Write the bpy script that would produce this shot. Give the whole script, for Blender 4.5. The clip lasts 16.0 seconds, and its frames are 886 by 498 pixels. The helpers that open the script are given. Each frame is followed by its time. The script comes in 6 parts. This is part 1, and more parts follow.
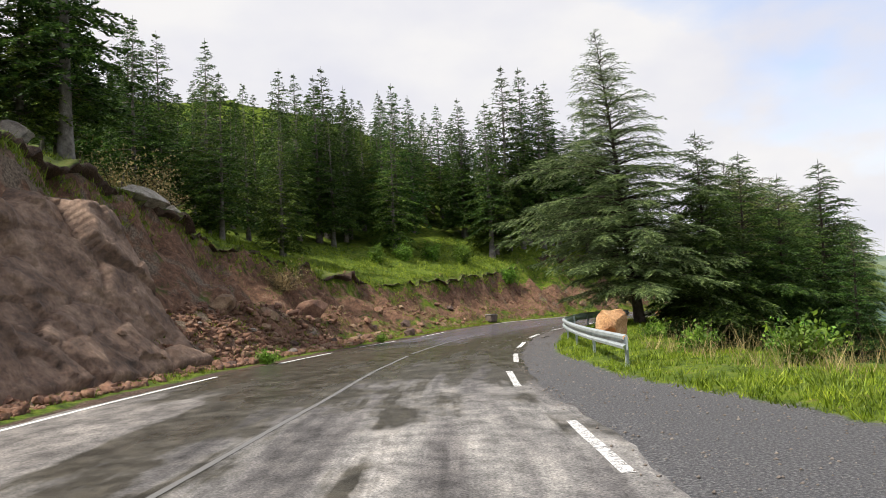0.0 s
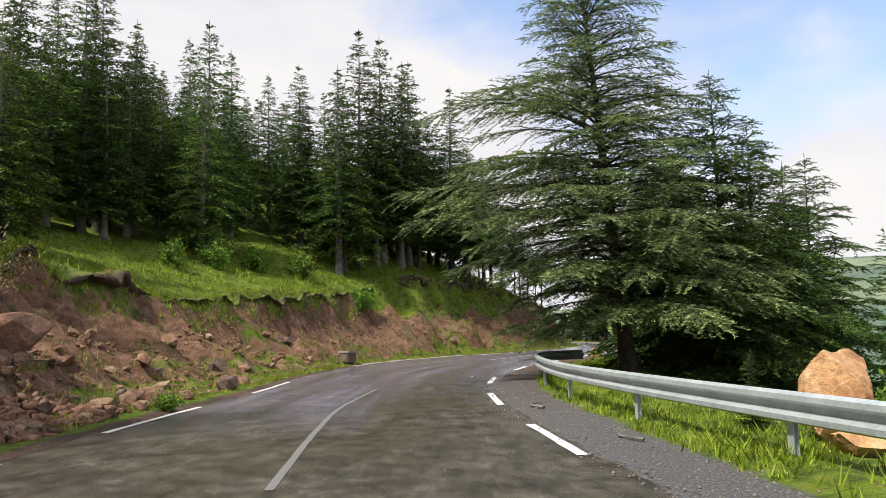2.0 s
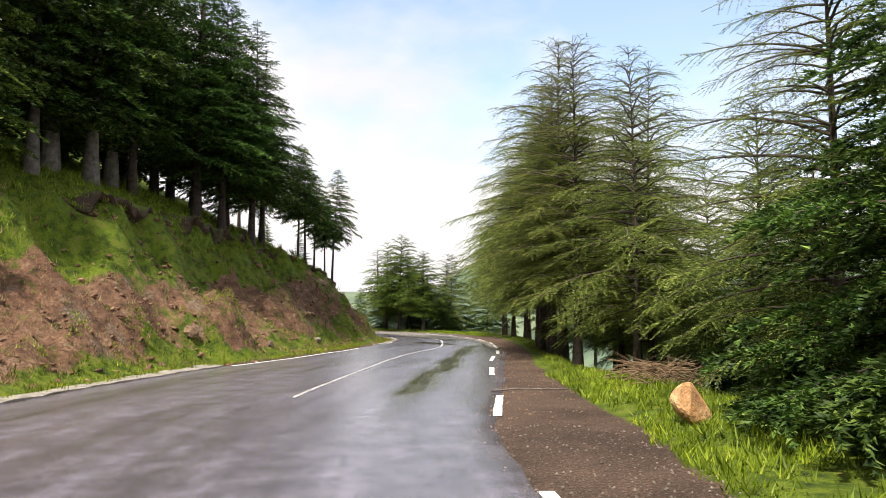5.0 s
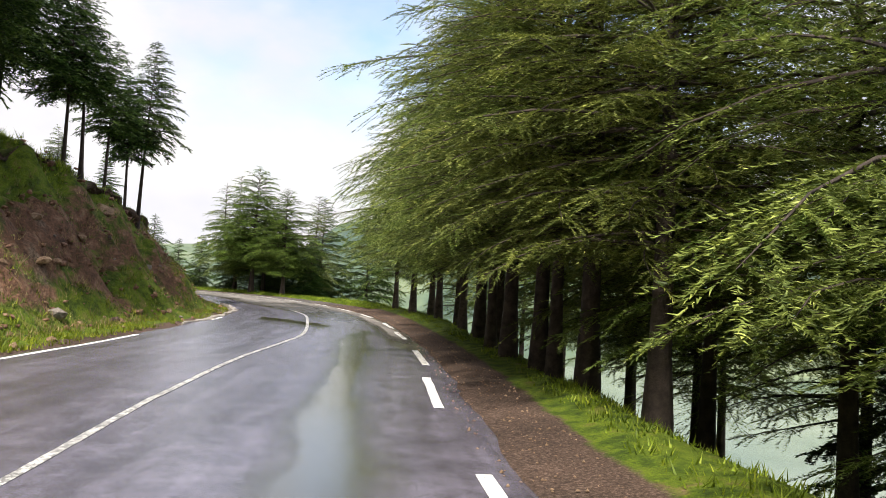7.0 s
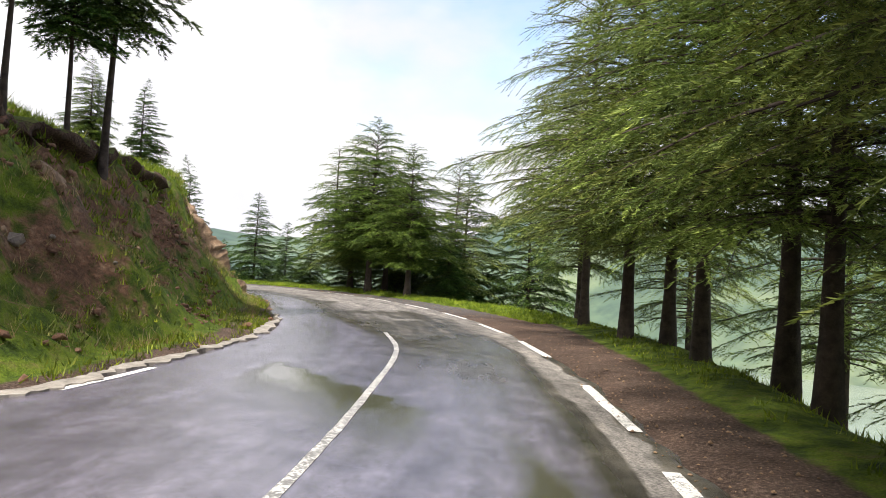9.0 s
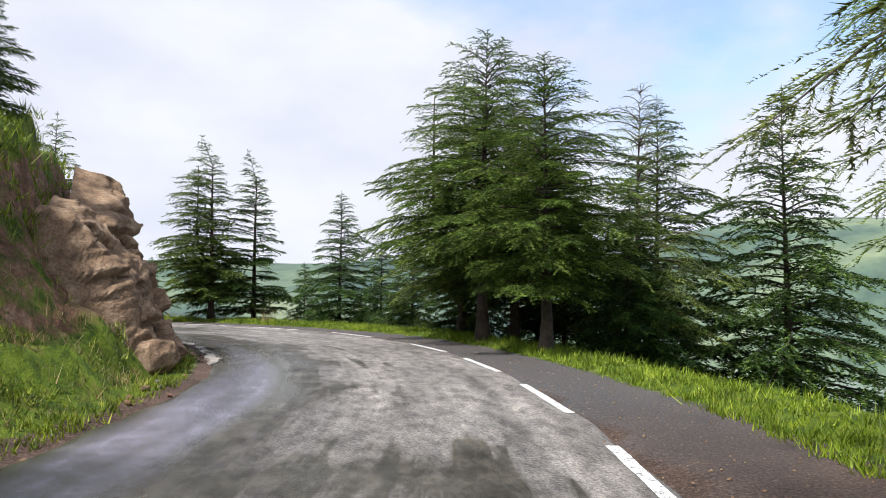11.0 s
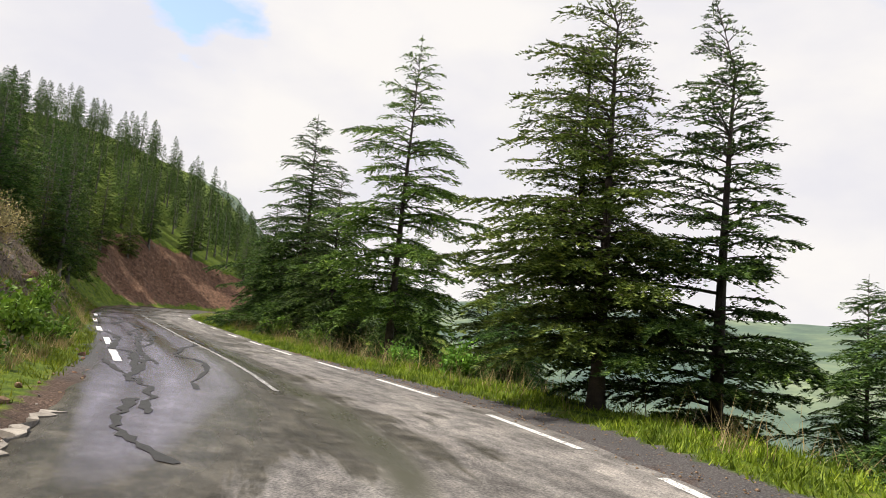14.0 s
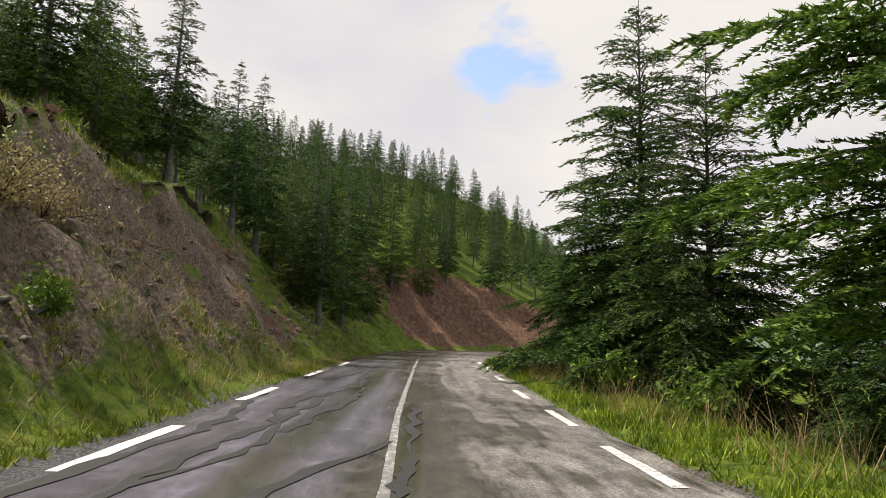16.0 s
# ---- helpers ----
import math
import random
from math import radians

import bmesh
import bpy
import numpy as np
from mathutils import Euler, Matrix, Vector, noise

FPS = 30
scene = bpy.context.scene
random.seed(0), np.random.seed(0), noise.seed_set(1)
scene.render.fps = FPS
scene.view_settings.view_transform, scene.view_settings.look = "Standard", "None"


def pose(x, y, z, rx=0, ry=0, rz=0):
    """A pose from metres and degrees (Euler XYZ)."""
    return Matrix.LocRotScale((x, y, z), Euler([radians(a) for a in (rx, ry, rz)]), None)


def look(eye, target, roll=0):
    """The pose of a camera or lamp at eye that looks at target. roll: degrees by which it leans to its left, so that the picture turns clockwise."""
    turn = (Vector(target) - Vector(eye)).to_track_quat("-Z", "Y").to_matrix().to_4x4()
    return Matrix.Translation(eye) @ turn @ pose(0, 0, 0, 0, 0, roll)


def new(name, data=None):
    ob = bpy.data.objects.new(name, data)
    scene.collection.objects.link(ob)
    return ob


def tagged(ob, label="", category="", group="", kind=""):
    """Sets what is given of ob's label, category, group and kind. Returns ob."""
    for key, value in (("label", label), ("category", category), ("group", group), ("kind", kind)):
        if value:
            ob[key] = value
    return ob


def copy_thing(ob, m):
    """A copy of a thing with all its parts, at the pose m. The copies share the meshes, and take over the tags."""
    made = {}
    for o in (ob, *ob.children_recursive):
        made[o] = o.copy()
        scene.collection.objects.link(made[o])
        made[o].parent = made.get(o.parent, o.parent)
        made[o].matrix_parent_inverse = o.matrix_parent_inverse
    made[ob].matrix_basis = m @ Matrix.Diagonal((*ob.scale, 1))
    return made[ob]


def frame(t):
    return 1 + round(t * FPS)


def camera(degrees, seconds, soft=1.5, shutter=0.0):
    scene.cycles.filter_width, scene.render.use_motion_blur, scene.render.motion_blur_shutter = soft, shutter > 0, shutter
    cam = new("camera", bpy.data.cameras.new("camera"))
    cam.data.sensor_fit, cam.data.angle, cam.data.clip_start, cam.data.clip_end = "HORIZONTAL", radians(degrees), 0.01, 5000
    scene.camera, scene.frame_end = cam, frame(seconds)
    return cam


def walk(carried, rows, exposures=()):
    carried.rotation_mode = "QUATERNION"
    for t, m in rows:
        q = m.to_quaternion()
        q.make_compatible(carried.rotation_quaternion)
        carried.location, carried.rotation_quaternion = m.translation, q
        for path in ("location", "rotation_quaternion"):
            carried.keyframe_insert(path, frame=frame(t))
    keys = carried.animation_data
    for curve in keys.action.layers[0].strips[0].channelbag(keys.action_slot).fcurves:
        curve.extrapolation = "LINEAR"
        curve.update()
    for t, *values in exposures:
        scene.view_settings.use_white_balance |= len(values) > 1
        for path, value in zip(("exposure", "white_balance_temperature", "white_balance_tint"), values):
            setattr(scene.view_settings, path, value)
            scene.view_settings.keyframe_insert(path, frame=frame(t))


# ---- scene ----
cam = camera(62.0, 16.0, 0.7)

PATH = [
    (0, (2.131, -2.053, 1.583), (2.038, -0.06, 1.728), -2.6),
    (0.5, (1.097, 1.614, 1.503), (1.145, 3.6, 1.727), -0.3),
    (1, (0.437, 5.713, 1.459), (0.586, 7.693, 1.698), -1.8),
    (1.5, (0.124, 10.047, 1.397), (0.422, 12.008, 1.649), -0.3),
    (2, (0.031, 14.362, 1.388), (0.449, 16.305, 1.616), -1.0),
    (2.5, (0.093, 18.585, 1.381), (0.67, 20.489, 1.589), 0.1),
    (3, (0.44, 22.576, 1.386), (1.103, 24.449, 1.611), -0.5),
    (3.5, (1.211, 26.916, 1.387), (2.039, 28.724, 1.605), -0.2),
    (6, (9.342, 44.821, 1.587), (10.527, 46.426, 1.735), -0.7),
    (6.5, (11.485, 48.317, 1.613), (12.79, 49.827, 1.744), -0.3),
    (7, (13.667, 51.644, 1.574), (14.998, 53.134, 1.666), 3.2),
    (7.5, (15.956, 55.124, 1.655), (17.252, 56.647, 1.721), 4.9),
    (8, (18.409, 58.44, 1.629), (19.684, 59.98, 1.681), 5.7),
    (8.5, (20.941, 61.851, 1.473), (22.084, 63.49, 1.537), 6.1),
    (9, (23.442, 65.427, 1.419), (24.43, 67.165, 1.48), 3.2),
    (11.5, (33.97, 84.632, 1.636), (34.366, 86.589, 1.758), 2.5),
    (12, (35.253, 88.975, 1.473), (35.466, 90.959, 1.608), 4.8),
    (12.5, (35.83, 92.86, 1.307), (35.82, 94.851, 1.502), 5.4),
    (13, (35.713, 96.143, 1.4), (35.426, 98.108, 1.633), 5.1),
    (13.5, (35.033, 99.468, 1.562), (34.528, 101.391, 1.776), 4.8),
    (14, (33.898, 103.142, 1.484), (33.1, 104.966, 1.672), 5.3),
    (14.5, (32.099, 106.728, 1.427), (31.007, 108.391, 1.634), 5.1),
    (15, (29.766, 110.151, 1.397), (28.508, 111.69, 1.618), 4.6),
    (15.5, (27.176, 113.153, 1.232), (25.75, 114.536, 1.465), 4.7),
    (16, (24.42, 116.112, 1.156), (22.949, 117.446, 1.391), 2.0),
]
walk(cam, [(t, look(eye, target, roll)) for t, eye, target, roll in PATH],
     [(0, 0.15, 6500, 10), (1.5, 0.15, 6350, 10), (2.0, 0.2, 6600, 10), (2.6, 0.3, 7000, 10), (3.2, 0.6, 7500, 10), (3.7, 0.8, 7500, 10), (5.8, 0.32, 6650, 10), (6.5, 0.38, 6650, 10), (7.4, 0.45, 6700, 10), (8.0, 0.68, 6800, 10), (8.6, 0.62, 6700, 10), (9.2, 0.40, 6500, 10),
      (11.3, 0.22, 6050, 10), (12.0, 0.22, 6650, 10), (12.6, 0.22, 6700, 10), (13.4, 0.2, 6350, 10), (14.0, 0.2, 6700, 10), (15.0, 0.06, 6700, 10), (15.5, 0.06, 6800, 10), (16.0, 0.07, 6900, 10)])

# ---- world, sun ----
world = bpy.data.worlds.new("sky")
scene.world = world
world.use_nodes = True
SUN_EL, SUN_AZ = 56.0, 240.0   # degrees; azimuth clockwise from +y


def build_world():
    nt = world.node_tree
    nt.nodes.clear()
    out = nt.nodes.new("ShaderNodeOutputWorld")
    bg = nt.nodes.new("ShaderNodeBackground")
    sky = nt.nodes.new("ShaderNodeTexSky")
    sky.sky_type = "NISHITA"
    sky.sun_disc = False
    sky.sun_elevation = radians(SUN_EL)
    sky.sun_rotation = radians(SUN_AZ)
    gain = nt.nodes.new("ShaderNodeMixRGB")
    gain.blend_type = "MULTIPLY"
    gain.inputs[0].default_value = 1.0
    gain.inputs[2].default_value = (0.27, 0.275, 0.29, 1)
    coord = nt.nodes.new("ShaderNodeTexCoord")
    mapping = nt.nodes.new("ShaderNodeMapping")
    mapping.inputs["Scale"].default_value = (1.0, 1.0, 1.9)
    mapping.inputs["Location"].default_value = (3.1, 0.4, 1.7)
    n1 = nt.nodes.new("ShaderNodeTexNoise")
    n1.inputs["Scale"].default_value = 2.3
    n1.inputs["Detail"].default_value = 6.0
    n1.inputs["Roughness"].default_value = 0.52
    n2 = nt.nodes.new("ShaderNodeTexNoise")
    n2.inputs["Scale"].default_value = 3.7
    n2.inputs["Detail"].default_value = 5.0
    n3 = nt.nodes.new("ShaderNodeTexNoise")
    n3.inputs["Scale"].default_value = 15.0
    n3.inputs["Detail"].default_value = 6.0
    nt.links.new(mapping.outputs[0], n3.inputs["Vector"])
    tone = nt.nodes.new("ShaderNodeValToRGB")
    tone.color_ramp.elements[0].position = 0.34
    tone.color_ramp.elements[0].color = (0.84, 0.845, 0.93, 1)
    tone.color_ramp.elements[1].position = 0.62
    tone.color_ramp.elements[1].color = (1.0, 0.985, 0.985, 1)

    def gap(direction, inner, outer, ragged=0.16):
        """A break in the clouds round a direction, with a ragged rim."""
        d = nt.nodes.new("ShaderNodeVectorMath")
        d.operation = "DOT_PRODUCT"
        d.inputs[1].default_value = Vector(direction).normalized()
        nt.links.new(coord.outputs["Generated"], d.inputs[0])
        rag = maths(nt, "MULTIPLY_ADD", (n1.outputs[0] if ragged > 0.1 else n3.outputs[0]), ragged, -0.5 * ragged)
        return rng(nt, maths(nt, "ADD", d.outputs["Value"], rag), outer, inner)

    holes = gap((0.50, 0.79, 0.355), 1.012, 0.978)
    holes = maths(nt, "MAXIMUM", holes, gap((-0.645, 0.685, 0.355), 1.0002, 0.9975, 0.012))
    for direction, inner, outer in (((0.40, 0.80, 0.44), 0.998, 0.965), ((0.76, 0.56, 0.40), 1.0, 0.96), ((-0.2, -0.7, 0.6), 0.98, 0.90), ((0.9, -0.2, 0.5), 0.99, 0.93)):
        holes = maths(nt, "MAXIMUM", holes, gap(direction, inner, outer))
    cover = maths(nt, "SUBTRACT", 1.0, maths(nt, "MULTIPLY", holes, 0.85), clamp=True)
    mix = nt.nodes.new("ShaderNodeMixRGB")
    nt.links.new(coord.outputs["Generated"], mapping.inputs["Vector"])
    nt.links.new(mapping.outputs[0], n1.inputs["Vector"])
    nt.links.new(mapping.outputs[0], n2.inputs["Vector"])
    nt.links.new(n2.outputs[0], tone.inputs[0])
    nt.links.new(sky.outputs[0], gain.inputs[1])
    nt.links.new(cover, mix.inputs[0])
    nt.links.new(gain.outputs[0], mix.inputs[1])
    nt.links.new(tone.outputs[0], mix.inputs[2])
    nt.links.new(mix.outputs[0], bg.inputs[0])
    bg.inputs[1].default_value = 0.84
    nt.links.new(bg.outputs[0], out.inputs[0])


sun = new("sun", bpy.data.lights.new("sun", "SUN"))
sun.data.energy = 5.8
sun.data.angle = radians(5)
sun.data.color = (1.0, 0.95, 0.86)
_az, _el = radians(SUN_AZ), radians(SUN_EL)
sun.matrix_world = look((math.sin(_az) * math.cos(_el) * 80, math.cos(_az) * math.cos(_el) * 80, math.sin(_el) * 80), (0, 0, 0))


# ---- materials ----
def mat_new(name):
    m = bpy.data.materials.new(name)
    m.use_nodes = True
    nt = m.node_tree
    b = nt.nodes["Principled BSDF"]
    return m, nt, b


def noise_node(nt, scale, detail=5.0, rough=0.55, vec=None):
    n = nt.nodes.new("ShaderNodeTexNoise")
    n.inputs["Scale"].default_value = scale
    n.inputs["Detail"].default_value = detail
    n.inputs["Roughness"].default_value = rough
    if vec is not None:
        nt.links.new(vec, n.inputs["Vector"])
    return n.outputs[0]


def ramp(nt, fac, stops):
    r = nt.nodes.new("ShaderNodeValToRGB")
    e = r.color_ramp.elements
    e[0].position, e[0].color = stops[0][0], (*stops[0][1], 1)
    e[1].position, e[1].color = stops[-1][0], (*stops[-1][1], 1)
    for p, c in stops[1:-1]:
        k = e.new(p)
        k.color = (*c, 1)
    nt.links.new(fac, r.inputs[0])
    return r.outputs[0]


def mixc(nt, fac, a, b, mode="MIX"):
    m = nt.nodes.new("ShaderNodeMixRGB")
    m.blend_type = mode
    for sock, v in zip(m.inputs, (fac, a, b)):
        if isinstance(v, (int, float)):
            sock.default_value = v
        elif isinstance(v, tuple):
            sock.default_value = (*v, 1)
        else:
            nt.links.new(v, sock)
    return m.outputs[0]


def maths(nt, op, a, b=0.0, c=0.0, clamp=False):
    m = nt.nodes.new("ShaderNodeMath")
    m.operation = op
    m.use_clamp = clamp
    for sock, v in zip(m.inputs, (a, b, c)):
        if isinstance(v, (int, float)):
            sock.default_value = v
        else:
            nt.links.new(v, sock)
    return m.outputs[0]


def rng(nt, v, a, b, c=0.0, d=1.0):
    m = nt.nodes.new("ShaderNodeMapRange")
    m.inputs[1].default_value, m.inputs[2].default_value = a, b
    m.inputs[3].default_value, m.inputs[4].default_value = c, d
    nt.links.new(v, m.inputs[0])
    return m.outputs[0]


def bump(nt, b, height, strength=0.5, dist=0.05):
    n = nt.nodes.new("ShaderNodeBump")
    n.inputs["Strength"].default_value = strength
    n.inputs["Distance"].default_value = dist
    nt.links.new(height, n.inputs["Height"])
    nt.links.new(n.outputs[0], b.inputs["Normal"])


def position(nt):
    g = nt.nodes.new("ShaderNodeNewGeometry")
    return g.outputs["Position"]


def stretch(nt, vec, s):
    m = nt.nodes.new("ShaderNodeMapping")
    m.inputs["Scale"].default_value = s
    nt.links.new(vec, m.inputs["Vector"])
    return m.outputs[0]


def attr(nt, name, sep=True):
    a = nt.nodes.new("ShaderNodeAttribute")
    a.attribute_name = name
    if not sep:
        return a.outputs["Fac"]
    s = nt.nodes.new("ShaderNodeSeparateColor")
    nt.links.new(a.outputs["Color"], s.inputs[0])
    return s.outputs


build_world()


def mat_asphalt():
    m, nt, b = mat_new("asphalt")
    p = position(nt)
    masks = attr(nt, "wear")      # wet, standing water, pale
    uvn = nt.nodes.new("ShaderNodeUVMap")
    uvn.uv_map = "UVMap"
    lane = stretch(nt, uvn.outputs[0], (1.3, 0.07, 1.0))
    big = noise_node(nt, 0.33, 4, 0.5, p)
    mid = noise_node(nt, 1.6, 5, 0.6, p)
    streak = noise_node(nt, 1.3, 5, 0.6, lane)
    fine = noise_node(nt, 34, 4, 0.7, p)
    patchy = noise_node(nt, 0.9, 6, 0.68, stretch(nt, uvn.outputs[0], (1.0, 0.30, 1.0)))
    w = maths(nt, "ADD", masks[0], maths(nt, "MULTIPLY_ADD", big, 1.3, -0.65))
    w = maths(nt, "ADD", w, maths(nt, "MULTIPLY_ADD", streak, 1.5, -0.75))
    w = maths(nt, "ADD", w, maths(nt, "MULTIPLY_ADD", patchy, 1.1, -0.55))
    wet = rng(nt, w, 0.42, 0.60)
    pool = rng(nt, w, 0.62, 0.98)
    puddle = rng(nt, maths(nt, "ADD", masks[1], maths(nt, "MULTIPLY_ADD", patchy, 0.8, -0.4)), 0.32, 0.74)
    dry = ramp(nt, streak, [(0.32, (0.10, 0.095, 0.095)), (0.45, (0.20, 0.19, 0.188)), (0.55, (0.29, 0.28, 0.27)), (0.66, (0.45, 0.43, 0.41))])
    dry = mixc(nt, masks[2], dry, ramp(nt, patchy, [(0.34, (0.21, 0.195, 0.185)), (0.62, (0.33, 0.308, 0.29))]))
    dry = mixc(nt, 0.75, dry, ramp(nt, fine, [(0.35, (0.05, 0.05, 0.05)), (0.65, (0.46, 0.45, 0.44))]), "OVERLAY")
    dry = mixc(nt, 0.55, dry, ramp(nt, patchy, [(0.32, (0.28, 0.275, 0.27)), (0.5, (0.5, 0.5, 0.5)), (0.66, (0.70, 0.69, 0.68))]), "OVERLAY")
    chips = noise_node(nt, 3.2, 8, 0.74, stretch(nt, uvn.outputs[0], (1.0, 0.55, 1.0)))
    dry = mixc(nt, 0.6, dry, ramp(nt, chips, [(0.40, (0.22, 0.215, 0.21)), (0.49, (0.48, 0.48, 0.48)), (0.60, (0.80, 0.78, 0.75))]), "OVERLAY")
    damp = ramp(nt, mid, [(0.35, (0.038, 0.034, 0.026)), (0.7, (0.090, 0.082, 0.068))])
    # pale lilac sheen of the sky on wet asphalt, painted into the base colour
    sky_sheen = ramp(nt, mid, [(0.3, (0.090, 0.083, 0.106)), (0.7, (0.160, 0.148, 0.185))])
    sky_sheen = mixc(nt, 0.6, sky_sheen, ramp(nt, streak, [(0.30, (0.20, 0.19, 0.18)), (0.5, (0.48, 0.47, 0.47)), (0.70, (0.80, 0.80, 0.82))]), "OVERLAY")
    sky_sheen = mixc(nt, 0.4, sky_sheen, ramp(nt, chips, [(0.40, (0.25, 0.25, 0.25)), (0.52, (0.5, 0.5, 0.5)), (0.62, (0.72, 0.72, 0.72))]), "OVERLAY")
    damp = mixc(nt, 0.7, damp, ramp(nt, chips, [(0.40, (0.22, 0.21, 0.20)), (0.50, (0.48, 0.48, 0.48)), (0.62, (0.82, 0.80, 0.78))]), "OVERLAY")
    col = mixc(nt, wet, dry, damp)
    col = mixc(nt, maths(nt, "MULTIPLY", pool, rng(nt, masks[0], 1.08, 1.25)), col, sky_sheen)
    # olive tint of the puddles: the reflection of the trees, put into the colour
    col = mixc(nt, puddle, col, (0.062, 0.060, 0.044))
    nt.links.new(col, b.inputs["Base Color"])
    r = maths(nt, "MULTIPLY_ADD", wet, -0.40, 0.85)
    r = maths(nt, "MULTIPLY_ADD", pool, -0.25, r)
    r = maths(nt, "MULTIPLY_ADD", patchy, 0.16, maths(nt, "SUBTRACT", r, 0.08))
    r = maths(nt, "MULTIPLY_ADD", puddle, -0.15, r)
    r = maths(nt, "MULTIPLY_ADD", maths(nt, "MULTIPLY", streak, wet), 0.30, maths(nt, "MULTIPLY_ADD", wet, -0.15, r))
    nt.links.new(maths(nt, "MAXIMUM", r, 0.07), b.inputs["Roughness"])
    nt.links.new(maths(nt, "MULTIPLY_ADD", rng(nt, masks[0], 1.08, 1.25), 0.85, 0.15), b.inputs["Specular IOR Level"])
    h = mixc(nt, maths(nt, "MULTIPLY", maths(nt, "MAXIMUM", maths(nt, "MULTIPLY", pool, 0.7), puddle), 0.95), ramp(nt, fine, [(0.3, (0, 0, 0)), (0.7, (1, 1, 1))]), (0.6, 0.6, 0.6))
    bump(nt, b, h, 0.5, 0.012)
    return m


def mat_ground():
    m, nt, b = mat_new("hillside_soil_and_grass")
    p = position(nt)
    k = attr(nt, "cover")     # earth, gravel, grey scree
    n1 = noise_node(nt, 0.55, 6, 0.6, p)
    n2 = noise_node(nt, 3.0, 6, 0.65, p)
    n3 = noise_node(nt, 14.0, 5, 0.65, p)
    n4 = noise_node(nt, 38.0, 4, 0.7, p)
    grass = ramp(nt, n2, [(0.28, (0.020, 0.032, 0.006)), (0.43, (0.066, 0.104, 0.008)), (0.56, (0.132, 0.178, 0.013)), (0.72, (0.175, 0.145, 0.050))])
    grass = mixc(nt, 0.55, grass, ramp(nt, n4, [(0.3, (0.12, 0.13, 0.08)), (0.7, (0.75, 0.8, 0.6))]), "OVERLAY")
    earth = ramp(nt, n2, [(0.28, (0.034, 0.019, 0.013)), (0.43, (0.130, 0.070, 0.043)), (0.56, (0.190, 0.104, 0.064)), (0.72, (0.31, 0.205, 0.135))])
    earth = mixc(nt, 0.6, earth, ramp(nt, n3, [(0.3, (0.10, 0.09, 0.09)), (0.5, (0.42, 0.42, 0.42)), (0.72, (0.80, 0.74, 0.70))]), "OVERLAY")
    scree = ramp(nt, n3, [(0.3, (0.042, 0.030, 0.021)), (0.50, (0.150, 0.112, 0.080)), (0.70, (0.31, 0.245, 0.18))])
    gravel = ramp(nt, noise_node(nt, 26.0, 5, 0.75, p), [(0.30, (0.026, 0.017, 0.014)), (0.5, (0.080, 0.053, 0.041)), (0.74, (0.25, 0.185, 0.15))])
    gravel = mixc(nt, 0.5, gravel, ramp(nt, n2, [(0.3, (0.30, 0.29, 0.28)), (0.7, (0.66, 0.63, 0.60))]), "OVERLAY")
    e = maths(nt, "ADD", k[0], maths(nt, "MULTIPLY_ADD", n1, 2.0, -1.0))
    e = maths(nt, "ADD", e, maths(nt, "MULTIPLY_ADD", n2, 0.9, -0.45))
    e = rng(nt, e, 0.36, 0.58)
    s = rng(nt, maths(nt, "ADD", k[2], maths(nt, "MULTIPLY_ADD", noise_node(nt, 0.8, 5, 0.6, p), 2.2, -1.1)), 0.40, 0.62)
    g = rng(nt, maths(nt, "ADD", k[1], maths(nt, "MULTIPLY_ADD", n2, 0.8, -0.4)), 0.40, 0.60)
    pebbles = ramp(nt, noise_node(nt, 30.0, 5, 0.75, p), [(0.30, (0.030, 0.029, 0.031)), (0.5, (0.092, 0.090, 0.094)), (0.72, (0.27, 0.265, 0.26))])
    gravel = mixc(nt, 0.6, gravel, ramp(nt, n1, [(0.36, (0.26, 0.25, 0.24)), (0.62, (0.72, 0.69, 0.66))]), "OVERLAY")
    gravel = mixc(nt, rng(nt, k[2], 0.45, 0.85), gravel, pebbles)
    col = mixc(nt, e, grass, mixc(nt, s, earth, scree))
    col = mixc(nt, g, col, gravel)
    nt.links.new(col, b.inputs["Base Color"])
    b.inputs["Roughness"].default_value = 0.9
    b.inputs["Specular IOR Level"].default_value = 0.25
    h = maths(nt, "ADD", maths(nt, "MULTIPLY", n3, 0.7), maths(nt, "MULTIPLY", n4, 0.25))
    bump(nt, b, h, 0.9, 0.12)
    return m


def mat_rock(name, dark, midc, pale, scale=2.2):
    m, nt, b = mat_new(name)
    p = position(nt)
    n1 = noise_node(nt, scale, 7, 0.62, p)
    n2 = noise_node(nt, scale * 7, 5, 0.65, p)
    col = ramp(nt, n1, [(0.28, dark), (0.5, midc), (0.74, pale)])
    col = mixc(nt, 0.55, col, ramp(nt, n2, [(0.3, (0.15, 0.14, 0.14)), (0.7, (0.78, 0.76, 0.74))]), "OVERLAY")
    nt.links.new(col, b.inputs["Base Color"])
    b.inputs["Roughness"].default_value = 0.85
    bump(nt, b, maths(nt, "ADD", n2, maths(nt, "MULTIPLY", n1, 1.5)), 0.8, 0.05)
    return m


